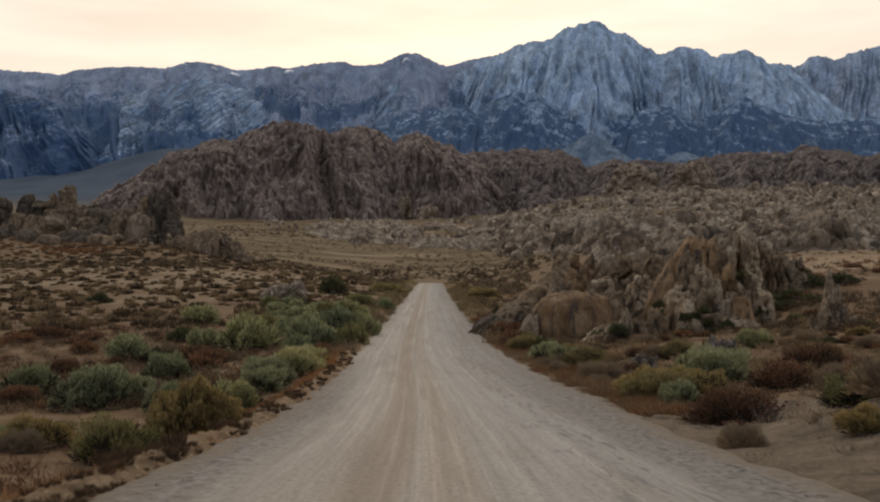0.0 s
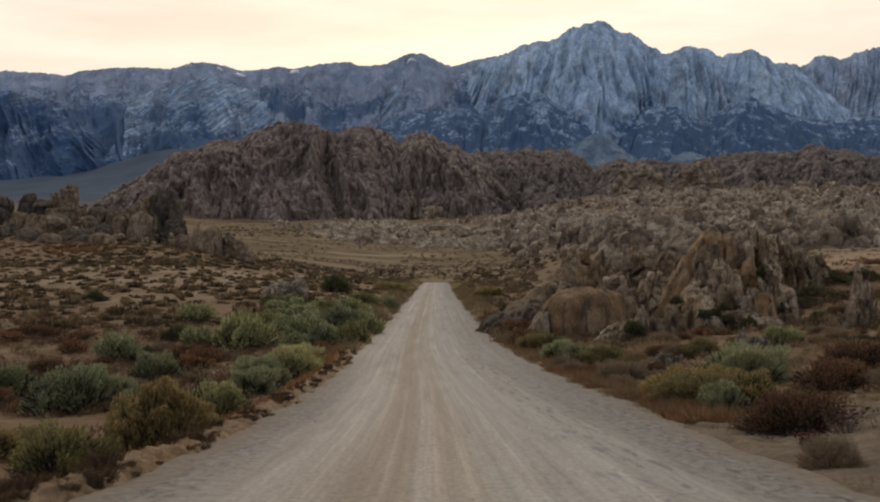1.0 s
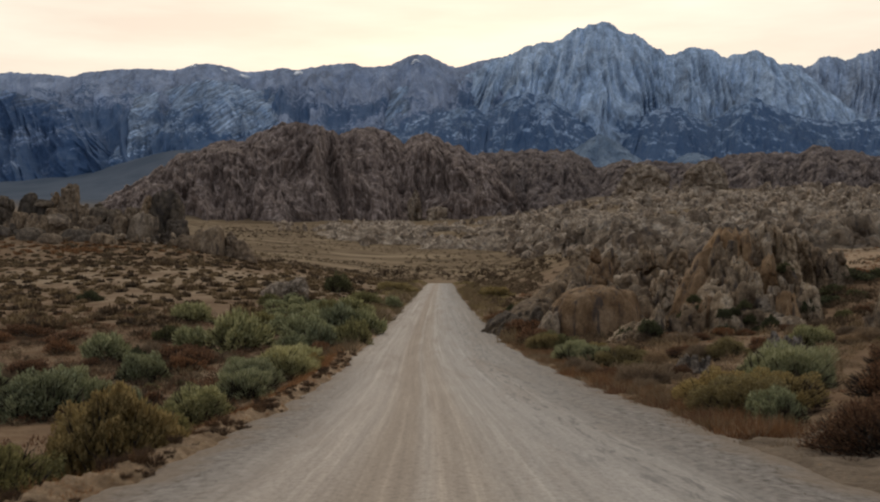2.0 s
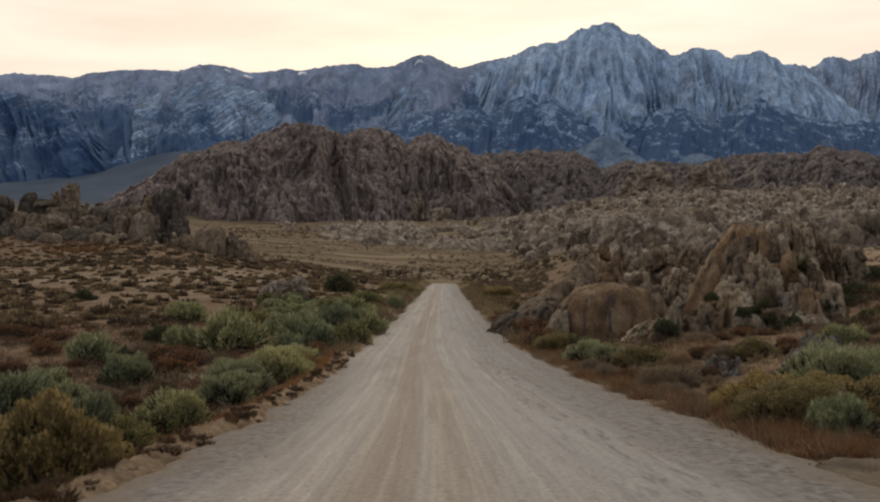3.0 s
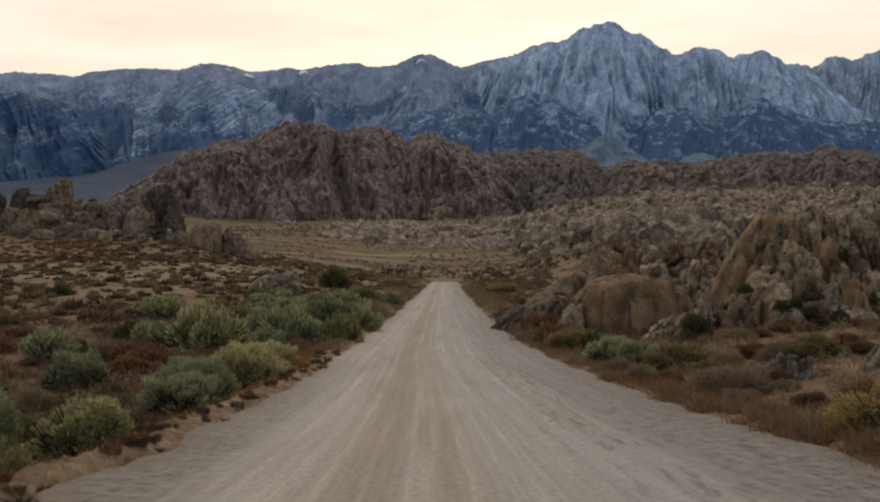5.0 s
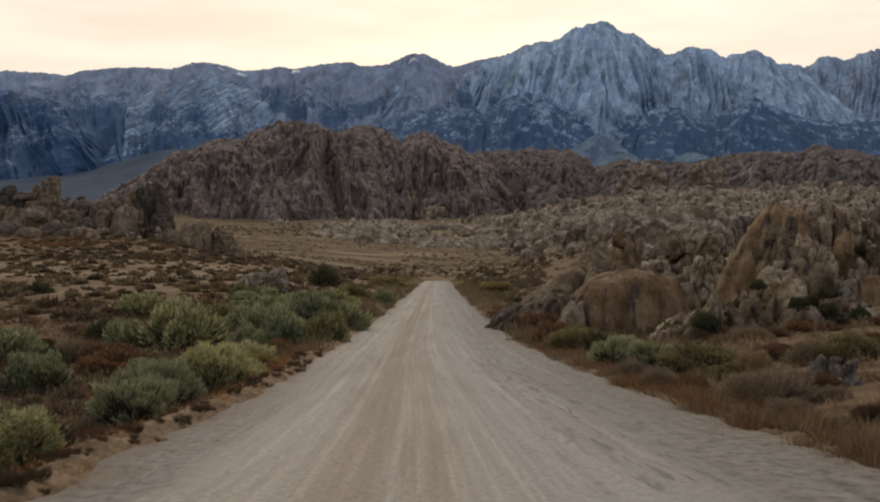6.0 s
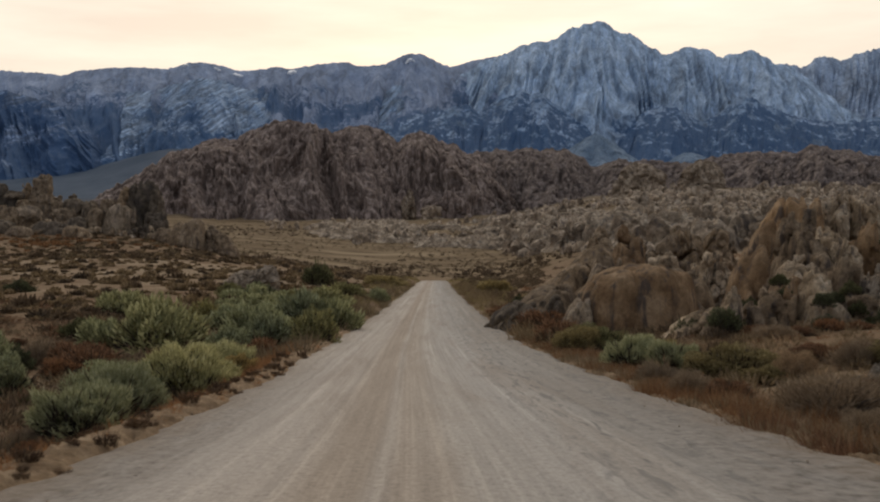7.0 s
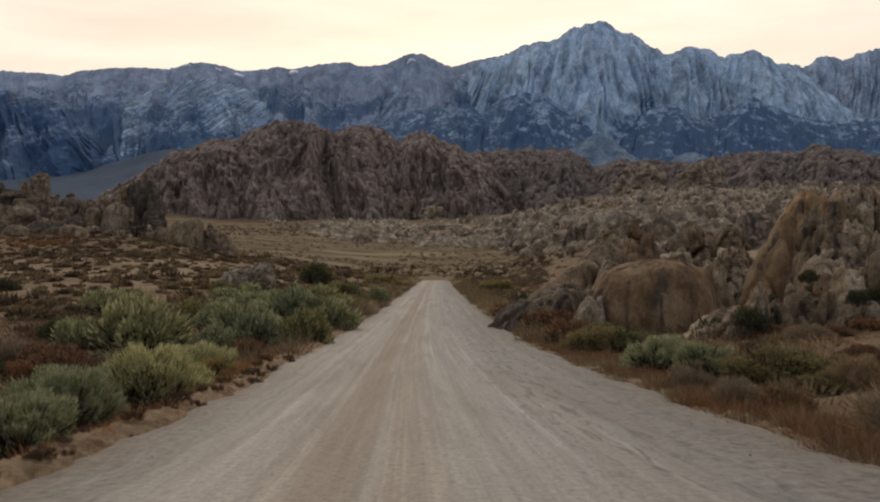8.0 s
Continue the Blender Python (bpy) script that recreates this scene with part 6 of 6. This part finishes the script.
fill_in(26, ("buckwheat", "dead_bush", "rabbitbrush", "desert_bush"), (0.45, 0.35, 0.1, 0.1), 34, 84, 0.14, 0.44, (0.6, 1.5), 0.5)
fill_in(30, ("buckwheat", "dead_bush", "green_bush"), (0.45, 0.35, 0.2), 56, 84, 0.14, 0.44, (0.8, 1.6), 0.45)
fill_in(16, ("dead_bush", "buckwheat", "green_bush"), (0.4, 0.3, 0.3), 84, 130, 0.1, 0.44, (1.0, 2.0), 0.45)


# seed heads on bare stalks, on the sand bank
def seedhead_bush(x, y, w, h, seed):
    g = np.random.default_rng(seed)
    root = tagged(new("dried_flower"), "dried stalks with round dark red seed heads", "plant")
    root.location = (x, y, float(ground_z(x, y)))
    tips = np.stack([g.normal(0, w / 4, 46), g.normal(0, w / 4, 46), h * g.uniform(0.5, 1.0, 46)], -1)
    v, f = tubes([((p[0] * 0.2, p[1] * 0.2, -0.05), tuple(p)) for p in tips], 0.006, 0.003)
    part("stalk_cluster", mesh_of("stalk_cluster", v, f, BARK), root, "thin dry stalks", "stuff")
    v0, f0 = rock_form(seed, 2, cuts=2)
    size = g.uniform(0.016, 0.036, len(tips))
    head = mesh_of("seed_head", v0 * np.array((1, 1, 0.7)), f0, HEADS)
    for p, s in zip(tips, size):
        part("seed_head", head, root).matrix_basis = Matrix.Translation(tuple(p)) @ Matrix.Diagonal((s, s, s, 1))


HEADS = leafy("dark_red_seed_heads", (0.05, 0.016, 0.012), (0.09, 0.028, 0.02), (0.14, 0.05, 0.03))
for k, (x, y, w, h) in enumerate(((6.8, 23.0, 1.2, 0.55), (8.6, 24.0, 1.0, 0.6), (5.7, 21.5, 0.5, 0.3))):
    seedhead_bush(x, y, w, h, 700 + k)

# bushes rooted in the clefts of the crag
for x, y, z, w in ((23.0, 84.8, 0.0, 1.1), (18.3, 77.5, -2.2, 0.9), (16.8, 76.7, -2.7, 0.9), (17.7, 77.7, -2.6, 0.8), (18.7, 77.6, -3.1, 0.9), (19.6, 76.2, -3.2, 1.0), (12.0, 75.2, -3.7, 1.5), (15.3, 78.2, -1.8, 0.8), (16.1, 80.2, -2.6, 0.9), (23.7, 81.9, -2.6, 1.3)):
    shrub("green_bush", x, y, w, w * 0.75, z)
for x, y, w in ((27.0, 91, 2.4), (28.6, 92, 2.0), (26.0, 90, 1.8), (30.5, 97, 2.6), (33.8, 106, 3.4), (31.0, 93, 1.8), (24.9, 86, 1.6)):
    shrub("green_bush", x, y, w, w * 0.36)


# ---- scrub too thick to count ----


def scrub(name, label, material, spots, seed, leaves=80, ln=0.13, wd=0.07, high=0.8):
    """Low far brush: each bush a tuft of a few broad sprays."""
    g = np.random.default_rng(seed)
    x, y, w = np.array(spots).T
    z = ground_z(x, y)
    n = len(x)
    k = np.repeat(np.arange(n), leaves)
    way = g.normal(size=(len(k), 3))
    way[:, 2] = np.abs(way[:, 2])
    way /= np.linalg.norm(way, axis=1, keepdims=True)
    reach = w[k] * 0.5 * (0.8 + 0.3 * vnoise(way[:, 0] * 2 + k * 1.7, way[:, 1] * 2, way[:, 2] * 2, seed)) * g.uniform(0.3, 1, len(k)) ** 0.4
    at = way * reach[:, None] * np.array((1, 1, high)) + np.stack([x[k], y[k], z[k] - 0.04 * w[k]], -1)
    grow = 0.6 * way + np.array((0, 0, 0.5)) + g.normal(0, 0.3, (len(k), 3))
    grow /= np.linalg.norm(grow, axis=1, keepdims=True)
    v, f = blades(g, at, grow, ln * w[k], wd * w[k])
    return tagged(new(name, mesh_of(name, v, f, material, False)), label, "scrub", kind="stuff")


def spread(count, y0, y1, u0, u1, size, seed, patch=40.0, gate=-0.1, edge=6.0, power=1.0):
    g = np.random.default_rng(seed)
    got = np.empty((0, 3))
    while len(got) < count:
        y = y0 + (y1 - y0) * g.uniform(0, 1, count * 3) ** power
        x = g.uniform(u0, u1, count * 3) * y
        w = g.uniform(*size, count * 3) * g.choice((0.6, 1.0, 1.0, 1.5), count * 3)
        ok = ((np.abs(x - road_x(y)) > edge + w * 0.4) | (y > 472)) & (vnoise(x / patch, y / (patch * 1.5), 0, seed) > gate)
        got = np.concatenate([got, np.stack([x, y, w], -1)[ok]])
    return got[:count]


scrub("low_scrub", "low brown desert scrub dotted over pale sand", DULL, spread(520, 100, 420, -0.45, -0.03, (0.8, 1.7), 61, gate=-0.8), 1, 70, 0.26, 0.22, 0.42)
scrub("low_scrub", "straw-brown scrub dotted over pale sand", BRUSH, spread(1500, 100, 420, -0.45, -0.03, (0.7, 1.6), 62, gate=-0.9), 2, 70, 0.26, 0.22, 0.42)
scrub("low_scrub", "dull brown scrub dotted over pale sand", DULL, spread(420, 95, 420, -0.45, -0.03, (0.8, 1.7), 63, gate=-0.5), 3, 70, 0.26, 0.22, 0.42)
scrub("low_scrub", "dark brush on the slope between rocks", DULL, spread(420, 84, 330, 0.05, 0.45, (0.8, 1.8), 64, gate=-0.2), 4)
scrub("low_scrub", "brown brush on the slope between rocks", RUST, spread(300, 95, 330, 0.06, 0.45, (0.6, 1.4), 65, gate=-0.2), 5)
scrub("low_scrub", "olive dry brush beside the far road", DULL, spread(330, 150, 480, -0.055, 0.08, (1.0, 2.2), 66, gate=-0.4, edge=6.5), 6)
scrub("low_scrub", "dull brown brush at the foot of the rocks", DULL, spread(420, 48, 96, 0.1, 0.46, (0.7, 1.6), 69, 18, -0.5), 9, 120, 0.17, 0.03)
scrub("valley_scrub", "sparse dark brush on the valley floor", DULL, spread(2400, 430, 1750, -0.2, 0.45, (1.8, 4.0), 67, 120, -0.1), 7, 16, 0.3, 0.26, 0.6)
scrub("valley_scrub", "dry straw-coloured brush on the valley floor", STRAW, spread(1300, 400, 1750, -0.3, 0.15, (1.5, 3.4), 68, 120, -0.2), 8, 16, 0.3, 0.26, 0.6)


scrub("valley_scrub", "low dry brush in bands on the valley floor", BRUSH, spread(3000, 400, 1000, -0.26, 0.09, (0.9, 2.0), 88, 60, -0.3), 21, 12, 0.3, 0.26, 0.5)
scrub("low_scrub", "dull brown low brush on reddish soil", DULL, spread(400, 48, 112, -0.46, -0.12, (0.6, 1.4), 75, 20, -0.6), 15, 110, 0.15, 0.03)
scrub("low_scrub", "rust-brown low brush on reddish soil", RUST, spread(460, 45, 112, -0.46, -0.12, (0.5, 1.3), 76, 20, -0.6), 16, 110, 0.15, 0.03)


scrub("low_scrub", "straw-brown low brush on reddish soil", BRUSH, spread(380, 45, 112, -0.46, -0.12, (0.5, 1.2), 98, 20, -0.6), 25, 110, 0.15, 0.03)
scrub("low_scrub", "thin straw-brown brush between the roadside shrubs", BRUSH, spread(420, 38, 84, 0.1, 0.46, (0.4, 1.0), 93, 14, -0.6), 23, 110, 0.17, 0.03)
scrub("low_scrub", "thin grey dead brush between the roadside shrubs", STRAW, spread(260, 38, 84, 0.1, 0.46, (0.4, 1.0), 94, 14, -0.5), 24, 110, 0.17, 0.03)


def patch(count, x, y, w, d, size, seed):
    g = np.random.default_rng(seed)
    return np.stack([x + g.normal(0, w / 4, count), y + g.normal(0, d / 4, count), g.uniform(*size, count)], -1)


scrub("low_scrub", "straw-brown brush beside the far road", BRUSH, spread(420, 150, 480, -0.055, 0.08, (1.0, 2.2), 77, gate=-0.4, edge=6.5), 17)
scrub("low_scrub", "brown scrub thick on the rise below the crags", BRUSH, spread(190, 255, 352, -0.45, -0.19, (1.2, 2.4), 79, gate=-0.6), 19, 60, 0.26, 0.22, 0.45)
scrub("low_scrub", "dark brown scrub thick on the rise below the crags", DULL, spread(170, 255, 372, -0.45, -0.17, (1.2, 2.4), 80, gate=-0.5), 20, 60, 0.26, 0.22, 0.45)
scrub("rust_brush", "bright rust-red brush under the crags", GRASS, patch(110, -112, 330, 60, 30, (1.0, 2.4), 78), 18, 60, 0.26, 0.2, 0.4)

# small dry litter and seedlings on the sand near by
scrub("dry_litter", "low rust litter and stubble on sand", RUST, spread(1600, 10, 110, -0.5, -0.05, (0.25, 0.7), 71, 14, -0.35, 5.9, 1.2), 11, 40, 0.2, 0.04)
scrub("dry_litter", "low straw stubble on sand", STRAW, spread(1300, 10, 110, -0.5, 0.5, (0.2, 0.55), 72, 12, -0.1, 5.9), 12, 40, 0.2, 0.04)
scrub("dry_litter", "low rust litter and stubble on sand", RUST, spread(500, 30, 90, 0.06, 0.5, (0.2, 0.6), 73, 14, -0.1, 6.2), 13, 40, 0.2, 0.04)


# dry grass along both road sides
def verge(name, label, material, side, y0, y1, count, near, far, seed, tall):
    g = np.random.default_rng(seed)
    y = y0 + (y1 - y0) * g.uniform(0, 1, count) ** 1.3
    out = g.uniform(near, far, count)
    keep = vnoise(y / 2.2, out, 0, seed) > -0.25
    y, out = y[keep], out[keep]
    x = road_x(y) + side * (road_half(y, side) + out)
    return scrub(name, label, material, np.stack([x, y, g.uniform(0.5, 1.0, len(y)) * tall], -1), seed, 40, 0.6, 0.035, 0.5)


verge("berm_stubble", "thin rust stubble on the sandy berm", GRASS, -1, 8, 90, 900, 0.15, 1.1, 97, 0.3)
verge("roadside_grass", "rust-coloured dry grass behind the road berm", GRASS, -1, 8, 90, 1900, 1.0, 2.2, 81, 0.62)
verge("roadside_grass", "rust and brown dry grass along the road", GRASS, 1, 27, 110, 1500, 0.1, 1.7, 82, 0.6)
verge("roadside_grass", "rust and brown dry grass creeping over the road edge", RUST, 1, 30, 46, 520, -0.6, 0.5, 89, 0.5)
verge("roadside_grass", "dull brown dry grass along the road", BRUSH, 1, 29, 75, 620, -0.1, 1.5, 99, 0.55)
verge("roadside_grass", "straw-coloured dry grass along the road", STRAW, 1, 25, 110, 420, 0.3, 2.2, 83, 0.6)


verge("roadside_brush", "brown dry brush along the far road", BRUSH, -1, 70, 300, 420, 0.2, 3.0, 84, 1.5)
verge("roadside_brush", "brown dry brush along the far road", BRUSH, 1, 75, 300, 420, 0.2, 3.0, 85, 1.5)
verge("roadside_brush", "golden-brown dry brush along the far road", GOLD, -1, 100, 440, 360, 0.3, 5.0, 95, 1.3)
verge("roadside_brush", "golden-brown dry brush along the far road", GOLD, 1, 105, 440, 420, 0.3, 7.0, 96, 1.3)
verge("dry_litter", "low straw stubble on the sand bank", STRAW, 1, 9, 32, 150, 0.2, 7.0, 86, 0.35)
verge("dry_litter", "low dark brown stubble on the sand bank", STALK, 1, 9, 32, 110, 0.2, 7.0, 87, 0.35)


# ---- tufts on the berm, pebbles on the verge ----
def tuft(seed):
    g = np.random.default_rng(seed)
    n = 260
    a, r = g.uniform(0, 6.28, n), np.sqrt(g.uniform(0, 1, n))
    at = np.stack([0.5 * r * np.cos(a), 0.5 * r * np.sin(a), 0.35 * g.uniform(0, 1, n)], -1)
    way = np.stack([0.7 * np.cos(a), 0.7 * np.sin(a), g.uniform(0.3, 1.2, n)], -1)
    v, f = blades(g, at, way, 0.34, 0.04)
    return mesh_of("tuft", v, f, STALK, False)


TUFTS = [tuft(400 + k) for k in range(4)]
g = np.random.default_rng(23)
y = 7.0
while y < 68:
    y += (g.exponential(0.05 + 0.003 * y) + 0.02) * (3.5 if g.uniform() < 0.18 else 1.0)
    out = float(np.clip(g.normal(0.35, 0.32), -0.35, 1.1))
    x = float(road_x(y)) - float(road_half(y, -1)) - out
    s = g.uniform(0.08, 0.2) * g.choice((0.7, 1.0, 1.7))
    t = tagged(new("dry_tuft", TUFTS[g.integers(4)]), "small dry brown tuft on the sandy road berm", "plant", "berm tufts")
    t.matrix_basis = pose(x, y, float(ground_z(x, y)) + 0.09, 0, 0, g.uniform(0, 360)) @ Matrix.Diagonal((s, s, s * g.uniform(0.8, 1.4), 1))


def pebbles(name, label, side, count, seed, near, far):
    g = np.random.default_rng(seed)
    v0, f0 = rock_form(seed, 2, cuts=5)
    vs, fs = [], []
    for k in range(count):
        y = g.uniform(4, 70)
        out = g.uniform(near, far)
        x = float(road_x(y)) + side * (float(road_half(y, side)) + out)
        s = g.uniform(0.008, 0.022)
        z = float(ground_z(x, y)) if out > 0.1 else float(road_z(y)) + 0.06 * (1 - (out + 5) ** 2 / 27)
        vs.append(v0 * s * g.uniform(0.6, 1.2, 3) + np.array((x, y, z + 0.3 * s)))
        fs.append(f0 + k * len(v0))
    return tagged(new(name, mesh_of(name, np.concatenate(vs), np.concatenate(fs), TAN)), label, "stones", kind="stuff")


def clods(name, label, side, count, seed, mid=0.35, wide=0.3, end=80):
    g = np.random.default_rng(seed)
    v0, f0 = rock_form(seed, 2, cuts=5)
    y = 5 + (end - 5) * g.uniform(0, 1, count) ** 1.4
    x = road_x(y) + side * (road_half(y, side) + g.normal(mid, wide, count))
    z = ground_z(x, y)
    s = 0.01 + 0.045 * g.uniform(0, 1, count) ** 2.5
    v = v0[None] * (s[:, None] * g.uniform(0.6, 1.2, (count, 3)))[:, None] + np.stack([x, y, z + 0.2 * s], -1)[:, None]
    f = f0[None] + (np.arange(count) * len(v0))[:, None, None]
    return tagged(new(name, mesh_of(name, v.reshape(-1, 3), f.reshape(-1, 3), SAND)), label, "stones", kind="stuff")


clods("soil_clods", "crumbled soil clods along the graded berm", -1, 2600, 41)
clods("soil_clods", "crumbled soil clods along the road edge", 1, 1500, 42, 0.0, 0.45)
clods("soil_clods", "crumbled soil clods on the sand bank", 1, 1800, 43, 1.6, 2.0, 30)
pebbles("loose_stones", "small loose stones along the berm", -1, 200, 31, -1.2, 1.2)
pebbles("loose_stones", "small loose stones along the road edge", 1, 200, 32, -1.2, 1.6)
